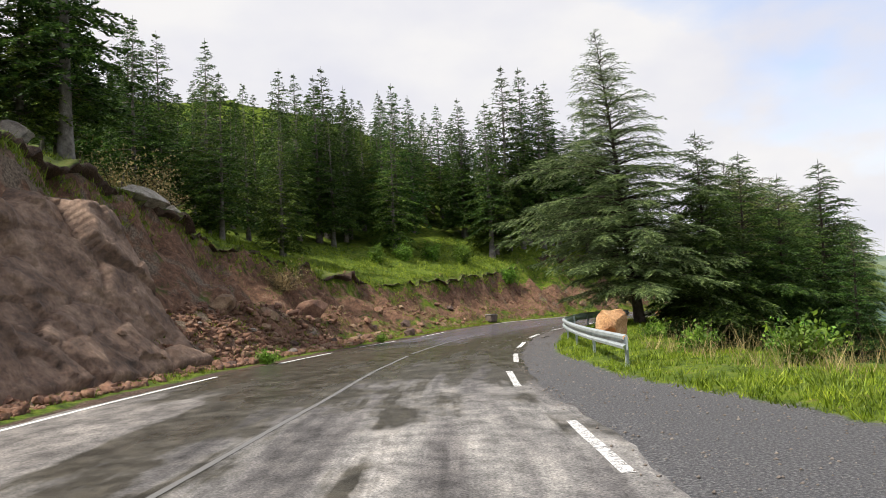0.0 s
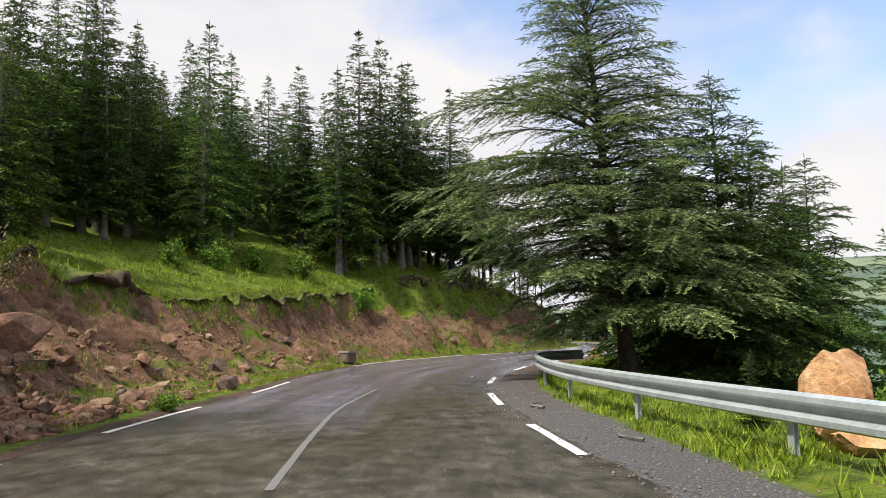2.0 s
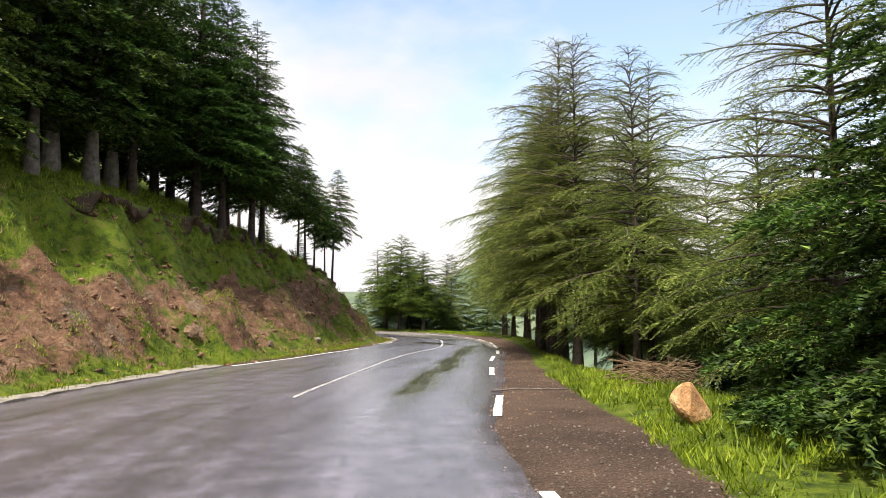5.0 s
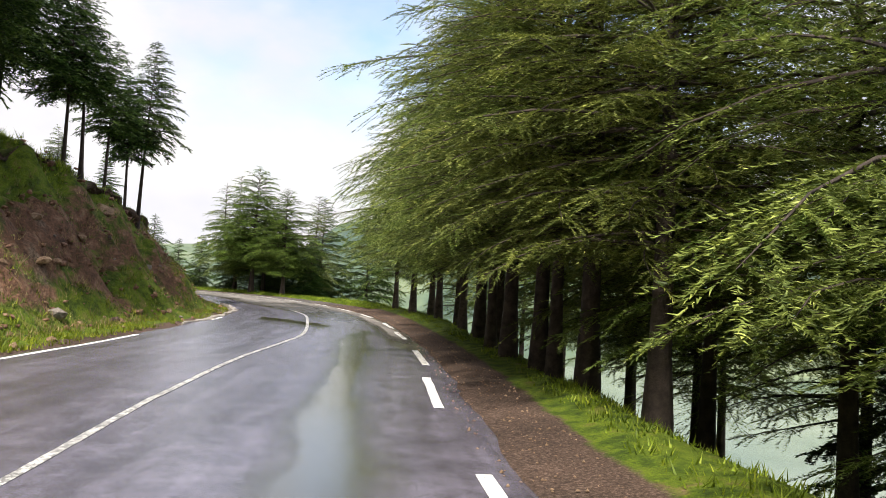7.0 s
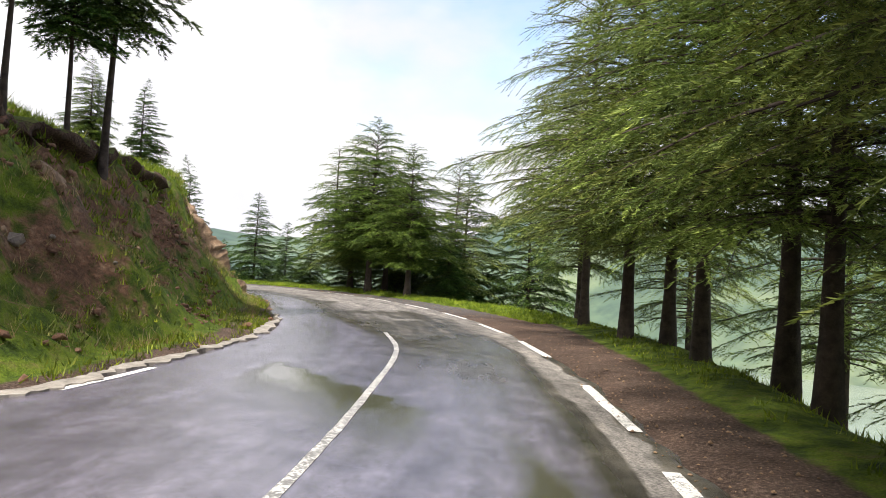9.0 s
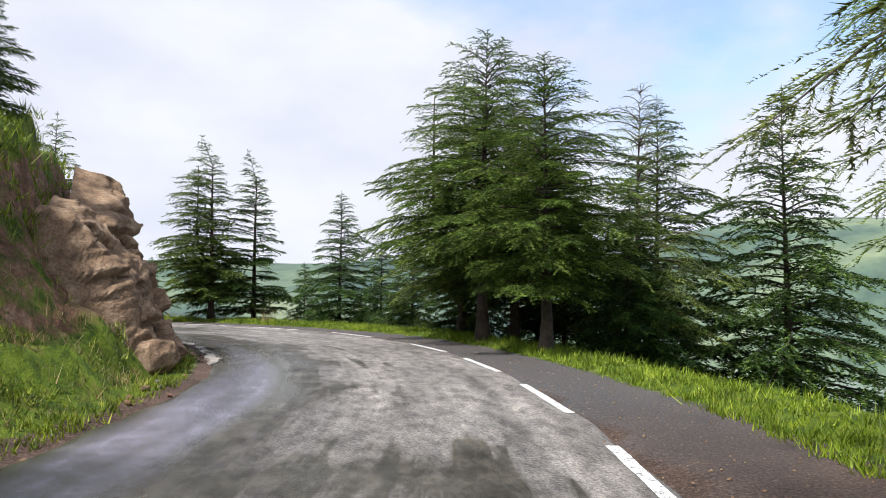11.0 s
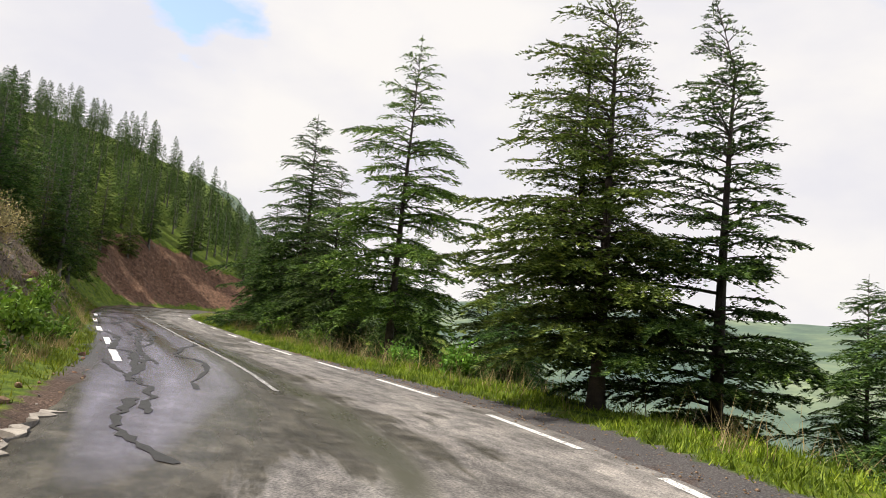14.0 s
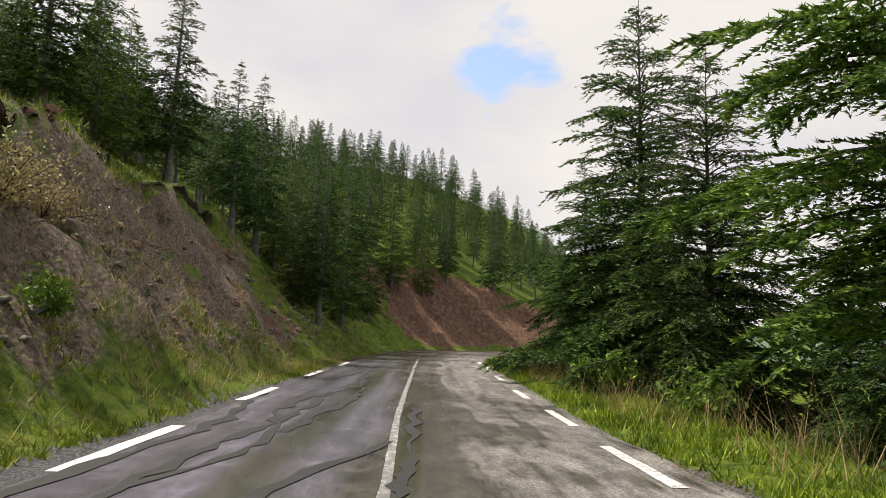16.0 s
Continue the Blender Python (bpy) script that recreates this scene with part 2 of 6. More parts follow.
def mat_leaf(name, dark, midc, pale):
    m, nt, b = mat_new(name)
    g = nt.nodes.new("ShaderNodeNewGeometry")
    oi = nt.nodes.new("ShaderNodeObjectInfo")
    n = noise_node(nt, 1.7, 4, 0.6, g.outputs["Position"])
    spray = rng(nt, noise_node(nt, 4.5, 3, 0.6, g.outputs["Position"]), 0.30, 0.70)
    tone = maths(nt, "ADD", maths(nt, "MULTIPLY", g.outputs["Random Per Island"], 0.45), maths(nt, "MULTIPLY", spray, 0.55))
    col = ramp(nt, tone, [(0.10, dark), (0.52, midc), (0.90, pale)])
    col = mixc(nt, 0.85, col, ramp(nt, n, [(0.32, (0.16, 0.20, 0.16)), (0.5, (0.54, 0.56, 0.44)), (0.68, (0.90, 0.88, 0.68))]), "OVERLAY")
    hsv = nt.nodes.new("ShaderNodeHueSaturation")
    nt.links.new(maths(nt, "MULTIPLY_ADD", oi.outputs["Random"], 0.03, 0.485), hsv.inputs["Hue"])
    nt.links.new(maths(nt, "MULTIPLY_ADD", oi.outputs["Random"], 0.35, 0.85), hsv.inputs["Value"])
    nt.links.new(col, hsv.inputs["Color"])
    nt.links.new(hsv.outputs[0], b.inputs["Base Color"])
    b.inputs["Roughness"].default_value = 0.6
    b.inputs["Specular IOR Level"].default_value = 0.3
    tr = nt.nodes.new("ShaderNodeBsdfTranslucent")
    nt.links.new(hsv.outputs[0], tr.inputs[0])
    mx = nt.nodes.new("ShaderNodeMixShader")
    mx.inputs[0].default_value = 0.22
    nt.links.new(b.outputs[0], mx.inputs[1])
    nt.links.new(tr.outputs[0], mx.inputs[2])
    nt.links.new(mx.outputs[0], nt.nodes["Material Output"].inputs[0])
    return m


def mat_plain(name, a, c, scale=8.0, rough=0.7, metal=0.0, strength=0.3):
    m, nt, b = mat_new(name)
    p = position(nt)
    n1 = noise_node(nt, scale, 6, 0.6, p)
    n2 = noise_node(nt, scale * 6, 4, 0.6, p)
    col = ramp(nt, n1, [(0.3, a), (0.7, c)])
    nt.links.new(mixc(nt, 0.35, col, ramp(nt, n2, [(0.3, (0.25, 0.25, 0.25)), (0.7, (0.7, 0.7, 0.7))]), "OVERLAY"), b.inputs["Base Color"])
    b.inputs["Roughness"].default_value = rough
    b.inputs["Metallic"].default_value = metal
    bump(nt, b, n2, strength, 0.02)
    return m


def mat_paint():
    m, nt, b = mat_new("worn_white_road_paint")
    p = position(nt)
    n1 = noise_node(nt, 9, 6, 0.7, p)
    n2 = noise_node(nt, 45, 4, 0.65, p)
    k = attr(nt, "worn", False)
    w = maths(nt, "ADD", maths(nt, "MULTIPLY_ADD", n1, 1.0, -0.5), maths(nt, "MULTIPLY_ADD", n2, 0.9, -0.45))
    w = rng(nt, maths(nt, "ADD", k, w), 0.42, 0.58)
    col = mixc(nt, w, ramp(nt, n1, [(0.3, (0.62, 0.60, 0.57)), (0.7, (0.80, 0.79, 0.77))]), (0.14, 0.135, 0.13))
    nt.links.new(col, b.inputs["Base Color"])
    b.inputs["Roughness"].default_value = 0.55
    return m


def mat_far():
    m, nt, b = mat_new("distant_wooded_hill")
    p = position(nt)
    n1 = noise_node(nt, 0.012, 6, 0.6, p)
    n2 = noise_node(nt, 0.08, 5, 0.6, p)
    col = ramp(nt, n1, [(0.35, (0.050, 0.085, 0.072)), (0.5, (0.085, 0.125, 0.085)), (0.65, (0.17, 0.205, 0.12))])
    col = mixc(nt, 0.6, col, ramp(nt, n2, [(0.35, (0.30, 0.32, 0.36)), (0.65, (0.62, 0.62, 0.58))]), "OVERLAY")
    nt.links.new(col, b.inputs["Base Color"])
    b.inputs["Roughness"].default_value = 1.0
    return m


ASPHALT = mat_asphalt()
GROUND = mat_ground()
PAINT = mat_paint()
FAR = mat_far()
RED_ROCK = mat_rock("red_brown_rock", (0.060, 0.028, 0.018), (0.205, 0.105, 0.064), (0.40, 0.258, 0.17))
ORANGE_ROCK = mat_rock("orange_sandstone", (0.22, 0.105, 0.045), (0.46, 0.255, 0.115), (0.62, 0.42, 0.24))
PALE_ROCK = mat_rock("pale_lichen_rock", (0.10, 0.09, 0.075), (0.33, 0.30, 0.255), (0.56, 0.52, 0.455))
GREY_ROCK = mat_rock("grey_lichen_rock", (0.085, 0.070, 0.060), (0.20, 0.170, 0.145), (0.35, 0.31, 0.265))
SLAB_ROCK = mat_rock("dark_brown_slab_rock", (0.045, 0.029, 0.020), (0.165, 0.104, 0.071), (0.34, 0.238, 0.168), 1.3)
BARK = mat_plain("dark_cedar_bark", (0.020, 0.014, 0.011), (0.085, 0.062, 0.050), 6, 0.9, 0, 0.8)
PALE_BARK = mat_plain("grey_bark", (0.06, 0.05, 0.042), (0.23, 0.205, 0.18), 5, 0.9, 0, 0.8)
ZINC = mat_plain("galvanised_steel", (0.44, 0.49, 0.50), (0.62, 0.67, 0.68), 3, 0.40, 0.5, 0.05)
CONCRETE = mat_plain("weathered_concrete", (0.15, 0.13, 0.11), (0.36, 0.325, 0.285), 4, 0.9, 0, 0.5)
STRATA = mat_rock("layered_brown_rock", (0.075, 0.044, 0.026), (0.235, 0.150, 0.088), (0.43, 0.31, 0.20), 3.0)
NEEDLE_BLUE = mat_leaf("cedar_needles", (0.018, 0.031, 0.012), (0.118, 0.158, 0.072), (0.40, 0.45, 0.245))
NEEDLE_GREEN = mat_leaf("warm_cedar_needles", (0.028, 0.044, 0.011), (0.140, 0.182, 0.044), (0.36, 0.41, 0.13))
NEEDLE_DARK = mat_leaf("dark_cedar_needles", (0.008, 0.021, 0.005), (0.044, 0.090, 0.020), (0.170, 0.250, 0.060))
NEEDLE_MID = mat_leaf("mid_green_cedar_needles", (0.015, 0.031, 0.006), (0.080, 0.126, 0.024), (0.27, 0.335, 0.078))
BUSH_LEAF = mat_leaf("bright_bush_leaves", (0.045, 0.095, 0.012), (0.10, 0.19, 0.022), (0.19, 0.29, 0.04))
GRASS = mat_leaf("grass_blades", (0.060, 0.085, 0.006), (0.145, 0.200, 0.013), (0.30, 0.32, 0.045))
DULL_GRASS = mat_leaf("dull_bank_grass", (0.045, 0.052, 0.014), (0.115, 0.122, 0.034), (0.25, 0.225, 0.085))
STRAW = mat_leaf("dry_straw", (0.14, 0.10, 0.05), (0.28, 0.21, 0.11), (0.42, 0.34, 0.20))
CRACK = mat_plain("wet_crack_filling", (0.006, 0.006, 0.006), (0.022, 0.021, 0.020), 12, 0.6)


# ---- small builders ----
def mesh_object(name, verts, faces, material, parent=None, smooth=False):
    me = bpy.data.meshes.new(name)
    if isinstance(verts, np.ndarray) and isinstance(faces, np.ndarray):
        me.vertices.add(len(verts))
        me.vertices.foreach_set("co", np.asarray(verts, np.float32).ravel())
        k = faces.shape[1]
        me.loops.add(faces.size)
        me.loops.foreach_set("vertex_index", faces.astype(np.int32).ravel())
        me.polygons.add(len(faces))
        me.polygons.foreach_set("loop_start", np.arange(0, faces.size, k, dtype=np.int32))
        me.update(calc_edges=True)
        me.validate()
    else:
        me.from_pydata([tuple(v) for v in verts], [], [tuple(f) for f in faces])
    me.materials.append(material)
    if smooth:
        me.polygons.foreach_set("use_smooth", np.ones(len(me.polygons), bool))
    ob = new(name, me)
    if parent is not None:
        ob.parent = parent
    return ob


def part(name, bm, material, parent=None, label="", smooth=False):
    me = bpy.data.meshes.new(name)
    bm.to_mesh(me)
    bm.free()
    me.materials.append(material)
    if smooth:
        me.polygons.foreach_set("use_smooth", np.ones(len(me.polygons), bool))
    ob = new(name, me)
    if parent is not None:
        ob.parent = parent
    if label:
        ob["label"] = label
    return ob


def lattice(ix, iy, seed):
    h = (ix * 374761393 + iy * 668265263 + seed * 1274126177) & 0x7FFFFFFF
    h = ((h ^ (h >> 13)) * 1274126177) & 0x7FFFFFFF
    return ((h ^ (h >> 16)) & 0xFFFF) / 65535.0


def vnoise(x, y, seed=0):
    ix, iy = np.floor(x).astype(np.int64), np.floor(y).astype(np.int64)
    fx, fy = x - ix, y - iy
    fx, fy = fx * fx * (3 - 2 * fx), fy * fy * (3 - 2 * fy)
    a, b = lattice(ix, iy, seed), lattice(ix + 1, iy, seed)
    c, d = lattice(ix, iy + 1, seed), lattice(ix + 1, iy + 1, seed)
    return (a + (b - a) * fx) * (1 - fy) + (c + (d - c) * fx) * fy


def fbm(x, y, octaves=4, seed=0):
    s, amp, tot = 0.0, 1.0, 0.0
    for o in range(octaves):
        s = s + amp * (vnoise(x * 2**o + 17.3 * o, y * 2**o - 9.1 * o, seed + o) - 0.5)
        tot += amp
        amp *= 0.5
    return s / tot * 2


def smooth01(x, a, b):
    t = np.clip((x - a) / (b - a), 0, 1)
    return t * t * (3 - 2 * t)


# ---- plan of the road: left and right edges of the pavement, station by station ----
EDGE_L = [(-4.6, -30), (-5.0, -10), (-5.15, 5), (-4.85, 13), (-3.9, 20.5), (-2.5, 27), (-0.8, 33.5), (1.2, 42), (4.4, 50), (10.2, 58.4),
          (14.2, 62.6), (19, 68), (22.6, 72.4), (25.5, 76.2), (28.4, 81.2), (30.3, 87.5), (31.6, 92.5), (32.0, 97), (31.2, 102.3), (28.8, 106.7),
          (25.3, 110.6), (21, 115.1), (15.7, 119.9), (11, 124), (4, 130), (-5, 138), (-13.5, 147), (-18.5, 154.5), (-20, 163), (-17, 172), (-8, 182)]
EDGE_R = [(4.2, -30), (3.8, -10), (3.45, 5), (2.95, 12), (3.05, 19.5), (3.75, 26), (4.8, 31.8), (7.4, 39.2), (11.3, 46.6), (15.6, 52.3),
          (18.4, 56.2), (22.8, 62), (26.2, 66.9), (28.8, 71), (31.6, 75.9), (34.5, 82.5), (36.6, 90), (37.4, 97.5), (36.8, 103.5), (34.8, 109),
          (30.8, 114.1), (26, 118.2), (19.37, 123.53), (14.37, 127.93), (6.77, 134.73), (-1.5, 142.5), (-8.5, 150), (-12, 156), (-13, 162), (-11, 168), (-4, 176)]
SHOULDER = [3.0, 3.0, 3.4, 2.0, 1.3, 1.4, 1.4, 1.5, 2.2, 1.5, 1.05, 1.0, 1.0, 1.1, 1.3, 2.2, 2.0, 1.7, 1.7, 1.25, 1.25, 0.7, 0.15, 0.12, 0.12, 0.15, 0.7, 0.7, 0.7, 0.7, 0.7]
SHELF = [5, 5, 5, 4, 3.2, 2.6, 2.4, 2.4, 2.2, 1.4, 0.35, 0.3, 0.3, 0.35, 0.9, 1.0, 1.0, 1.0, 1.0, 1.1, 1.2, 1.2, 1.2, 1.2, 1.2, 1.2, 1.2, 1.2, 1.2, 1.2, 1.2]
VERGE = [2.0, 2.0, 2.0, 1.9, 1.9, 2.2, 1.8, 1.0, 0.8, 0.9, 1.0, 1.0, 1.1, 1.1, 0.8, 0.7, 0.8, 1.8, 1.2, 2.4, 1.6, 1.2, 0.9, 0.8, 0.8, 0.8, 0.8, 0.8, 0.8, 1.0, 1.0]
CREST = [6.3, 6.3, 6.4, 6.9, 6.6, 5.4, 4.1, 2.9, 3.4, 4.5, 5.2, 5.2, 5.0, 4.5, 3.8, 3.5, 4.1, 4.8, 4.6, 3.0, 3.9, 4.5, 4.7, 4.9, 6.2, 7.2, 6.2, 8.5, 11, 11, 11]
RUN = [3.6, 3.6, 3.6, 4.0, 5.2, 6.0, 5.8, 4.3, 3.4, 4.5, 4.8, 4.8, 4.6, 4.1, 3.5, 2.8, 2.5, 2.2, 2.0, 5, 4.4, 3.9, 3.7, 4.3, 6.2, 6.4, 4.4, 5.6, 7, 7, 7]
UPPER = [0.36, 0.36, 0.36, 0.36, 0.36, 0.36, 0.36, 0.36, 0.38, 0.42, 0.45, 0.45, 0.43, 0.5, 0.5, 0.4, 0.2, 0.26, 0.26, 0.25, 0.42, 0.52, 0.55, 0.55, 0.5, 0.45, 0.42, 0.36, 0.36, 0.36, 0.36]
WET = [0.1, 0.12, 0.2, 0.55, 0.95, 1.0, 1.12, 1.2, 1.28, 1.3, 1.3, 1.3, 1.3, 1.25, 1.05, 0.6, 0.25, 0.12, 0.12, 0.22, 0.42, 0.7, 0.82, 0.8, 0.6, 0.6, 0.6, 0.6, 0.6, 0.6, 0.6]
NST = len(EDGE_L)


def spline(points, per=16):
    p = np.array(points, float)
    p = np.vstack([2 * p[0] - p[1], p, 2 * p[-1] - p[-2]])
    t = np.arange(per)[:, None] / per
    out = []
    for i in range(1, len(p) - 2):
        a, b, c, d = p[i - 1], p[i], p[i + 1], p[i + 2]
        out.append(0.5 * ((2 * b) + (c - a) * t + (2 * a - 5 * b + 4 * c - d) * t**2 + (3 * b - a - 3 * c + d) * t**3))
    out.append(p[-2][None])
    return np.vstack(out)


SL, SR = spline(EDGE_L), spline(EDGE_R)
SC = (SL + SR) / 2
SU = np.linspace(0, NST - 1, len(SC))
HALF = np.linalg.norm(SR - SL, axis=1) / 2
STAN = np.gradient(SC, axis=0)
STAN /= np.linalg.norm(STAN, axis=1)[:, None]
ARC = np.r_[0, np.cumsum(np.linalg.norm(np.diff(SC, axis=0), axis=1))]


def lookup(table, u):
    return np.interp(u, np.arange(NST), table)


def road_coords(x, y):
    """Station, distance beyond the left edge, distance beyond the right edge."""
    shape = np.shape(x)
    p = np.stack([np.ravel(x), np.ravel(y)], 1).astype(float)
    best, side = np.empty(len(p), int), None
    for a in range(0, len(p), 20000):
        q = p[a:a + 20000]
        d2 = (q[:, 0, None] - SC[:, 0]) ** 2 + (q[:, 1, None] - SC[:, 1]) ** 2
        best[a:a + 20000] = d2.argmin(1)
    r = p - SC[best]
    along = (r * STAN[best]).sum(1)
    step = np.gradient(ARC)[best]
    pos = np.clip(best + along / step, 0, len(SC) - 1)
    u = np.interp(pos, np.arange(len(SC)), SU)
    cx, cy = np.interp(pos, np.arange(len(SC)), SC[:, 0]), np.interp(pos, np.arange(len(SC)), SC[:, 1])
    r = p - np.stack([cx, cy], 1)
    right = np.stack([STAN[best, 1], -STAN[best, 0]], 1)
    sign = np.sign((r * right).sum(1))
    dist = np.linalg.norm(r, axis=1)
    half = np.interp(pos, np.arange(len(SC)), HALF)
    return u.reshape(shape), (-sign * dist - half).reshape(shape), (sign * dist - half).reshape(shape)


def cut(x, y, dl, verge, run):
    """How far up the cutting a point lies: 0 at its foot, 1 at its lip."""
    wob = fbm(x * 0.22, y * 0.22, 3, 11)
    verge = verge * (1 + 0.35 * fbm(x * 0.35, y * 0.35, 2, 5))
    return (dl - verge) / run + 0.16 * wob, verge, wob


def terrain(x, y, masks=False):
    x, y = np.asarray(x, float), np.asarray(y, float)
    u, dl, dr = road_coords(x, y)
    verge, run, crest = lookup(VERGE, u), lookup(RUN, u), lookup(CREST, u)
    t, verge, wob = cut(x, y, dl, verge, run)
    # a talus foot, a steep cut above it, and a lip of turf
    prof = np.interp(t, [0, 0.45, 0.82, 0.96, 1.0], [0, 0.279, 0.67, 0.985, 1.0])
    even = np.interp(t, [0, 0.2, 0.6, 0.92, 1.0], [0, 0.16, 0.58, 0.96, 1.0])
    prof = np.clip(prof + (even - prof) * np.maximum(smooth01(u, 19.4, 20.6), smooth01(u, 8.8, 9.6) * (1 - smooth01(u, 15.2, 15.9))), 0, 1)
    over = np.clip(dl - verge - run * (1 - 0.16 * wob), 0, None)
    up = lookup(UPPER, u)
    rise = up * np.minimum(over, 45) + 0.12 * np.clip(over - 45, 0, 200)
    face = smooth01(t, 0.02, 0.2) * (1 - smooth01(t, 0.95, 1.12)) * np.interp(u, [0, 4.2, 5.2], [0.5, 0.5, 1.0])
    rough = fbm(x * 0.8, y * 0.8, 4, 3)
    ridg = 1 - np.abs(fbm(x * 0.55 + 0.3 * y, y * 0.55, 4, 23)) * 2.2
    # ledges and gullies in the cut
    gully = np.abs(fbm(ARC[np.clip((u / (NST - 1) * (len(ARC) - 1)).astype(int), 0, len(ARC) - 1)] * 0.30 + 0.25 * wob, dl * 0.10, 3, 97))
    ledge = np.abs(fbm(x * 0.35 + 5, y * 0.35, 3, 51) * 2.4 + 2.2 * t) % 1.1
    ledge = np.abs(ledge - 0.55) - 0.27
    left = crest * prof + rise - face * (0.9 * np.clip(0.28 - gully, 0, 1) * 3.0 * smooth01(t, 0.25, 0.6) - 0.8 * ledge) * np.minimum(crest / 5.0, 1.2) + face * (0.75 * rough + 0.50 * np.clip(ridg, -0.8, 1) - 0.2 + 0.22 * fbm(x * 2.6, y * 2.6, 3, 77)) * np.minimum(crest / 4.5, 1.1)
    left = left + smooth01(dl, 0.1, 1.2) * (0.05 + 0.10 * fbm(x * 0.9, y * 0.9, 3, 41)) + smooth01(over, 1, 8) * 0.5 * fbm(x * 0.12, y * 0.12, 3, 61)
    # the hill ends where the valley opens beyond the last bend
    side = 0.82 * (x - 35.0) + 0.574 * (y - 99.5)
    left = left * (1 - np.clip((side + 36) / 40, 0, 1) ** 1.8 * smooth01(y, 122, 140)) - 0.5 * np.clip(side, 0, 60) * smooth01(y, 135, 160) * (dl > 0) * smooth01(dl, 1, 10)
    left = left + smooth01(dl, 140, 520) * smooth01(side, 0, 60) * (45 + 18 * fbm(x * 0.006, y * 0.006, 4, 93))
    sh, shelf = lookup(SHOULDER, u), lookup(SHELF, u)
    d = dr - sh
    lip = smooth01(d, -0.1, 0.5) * 0.10
    drop = np.clip(d - shelf * (1 + 0.25 * wob), 0, None)
    right = lip + 0.10 * fbm(x * 0.9, y * 0.9, 3, 43) * smooth01(d, 0, 1.0) - 0.52 * np.minimum(drop, 60) * smooth01(drop, 0, 2.2) - 0.30 * np.clip(drop - 60, 0, 180)
    right = right + 0.5 * fbm(x * 0.15, y * 0.15, 3, 71) * smooth01(drop, 1, 8)
    far = smooth01(dr, 200, 620)
    right = right + far * (np.interp(x, [150, 220, 360, 600], [84, 92, 145, 150]) + 20 * fbm(x * 0.004, y * 0.004, 4, 91))
    z = np.where(dl > 0, left, np.where(dr > 0, right, -0.07))
    # the bed of the road lies under its pavement
    z = np.where((dl <= 0.0) & (dr <= 0.0), -0.10, z)
    z = np.where((dl > 0) & (dl < 0.25), z * 0 - 0.04, z)
    z = np.where((dr > 0) & (dr < 0.25), -0.03, z)
    if not masks:
        return z
    top = np.interp(u, [8.6, 9.4, 12.2, 13.6], [0.92, 0.50, 0.58, 0.92])
    earth = smooth01(t, -0.05, 0.12) * (1 - smooth01(t, top, top + 0.13))
    foot = (1 - smooth01(t, 0.05, 0.42)) * smooth01(dl, 0, 0.3)
    greener = np.interp(u, [0, 3, 5, 7, 9, 12.6, 14, 16, 17, 18.4, 19.5, 21, 24, 25, 26.7, 27.2, 30], [0.75, 0.95, 0.85, 0.62, 0.85, 0.60, 0.48, 0.50, 0.7, 0.8, 0.55, 0.86, 0.70, 0.2, 0.2, 1.0, 1.0])
    earth = earth * greener - 0.25 * foot * (u > 5.5)
    gravel = np.where(dr > 0, (1 - smooth01(d, -0.35, 0.25)), 0) + np.where(dl > 0, 1 - smooth01(dl, 0.15, 0.75), 0) + ((dl <= 0) & (dr <= 0))
    scree = np.interp(u, [0, 2.5, 3.4, 5, 6, 8, 9, 12, 20, 21, 23.5, 25, 30], [0.3, 0.35, 0.5, 0.25, 0.2, 0.1, 0.25, 0.2, 0.2, 0.9, 0.9, 0.2, 0.0])
    scree = np.where(dr > 0, np.interp(u, [0, 4, 7, 8.5, 14, 16, 30], [1.0, 0.95, 0.6, 0.1, 0.1, 0.75, 0.75]), scree)
    return z, np.clip(earth, 0, 1), np.clip(gravel, 0, 1), scree


def ground_z(x, y):
    return float(terrain(np.array([x]), np.array([y]))[0])


def graded(lo, hi, fine, near_lo, near_hi, growth=1.13):
    mid = list(np.arange(near_lo, near_hi + 1e-6, fine))
    a, s = [], fine
    v = near_lo
    while v > lo:
        s *= growth
        v -= s
        a.append(v)
    b, s, v = [], fine, mid[-1]
    while v < hi:
        s *= growth
        v += s
        b.append(v)
    return np.array(a[::-1] + mid + b)


def build_ground():
    gx = graded(-1500, 1900, 0.42, -30, 42)
    gy = graded(-900, 2100, 0.42, 2, 168)
    X, Y = np.meshgrid(gx, gy)
    z, earth, gravel, scree = terrain(X, Y, True)
    v = np.stack([X.ravel(), Y.ravel(), z.ravel()], 1)
    nx, ny = len(gx), len(gy)
    i = np.arange(nx - 1)[None] + np.arange(ny - 1)[:, None] * nx
    f = np.stack([i, i + 1, i + nx + 1, i + nx], -1).reshape(-1, 4)
    ob = mesh_object("ground", v, f, GROUND, smooth=True)
    col = ob.data.color_attributes.new("cover", "FLOAT_COLOR", "POINT")
    col.data.foreach_set("color", np.stack([earth.ravel(), gravel.ravel(), scree.ravel(), np.ones(z.size)], 1).astype(np.float32).ravel())
    ob.data.materials.append(FAR)
    cx, cy = v[f].mean(1)[:, 0], v[f].mean(1)[:, 1]
    far = ((cx - 15) ** 2 + (cy - 80) ** 2 > 230**2).astype(np.int32)
    ob.data.polygons.foreach_set("material_index", far)
    tagged(ob, "grassy hillside with a red earth road cutting", "ground", kind="structure")
    return ob


ground = build_ground()


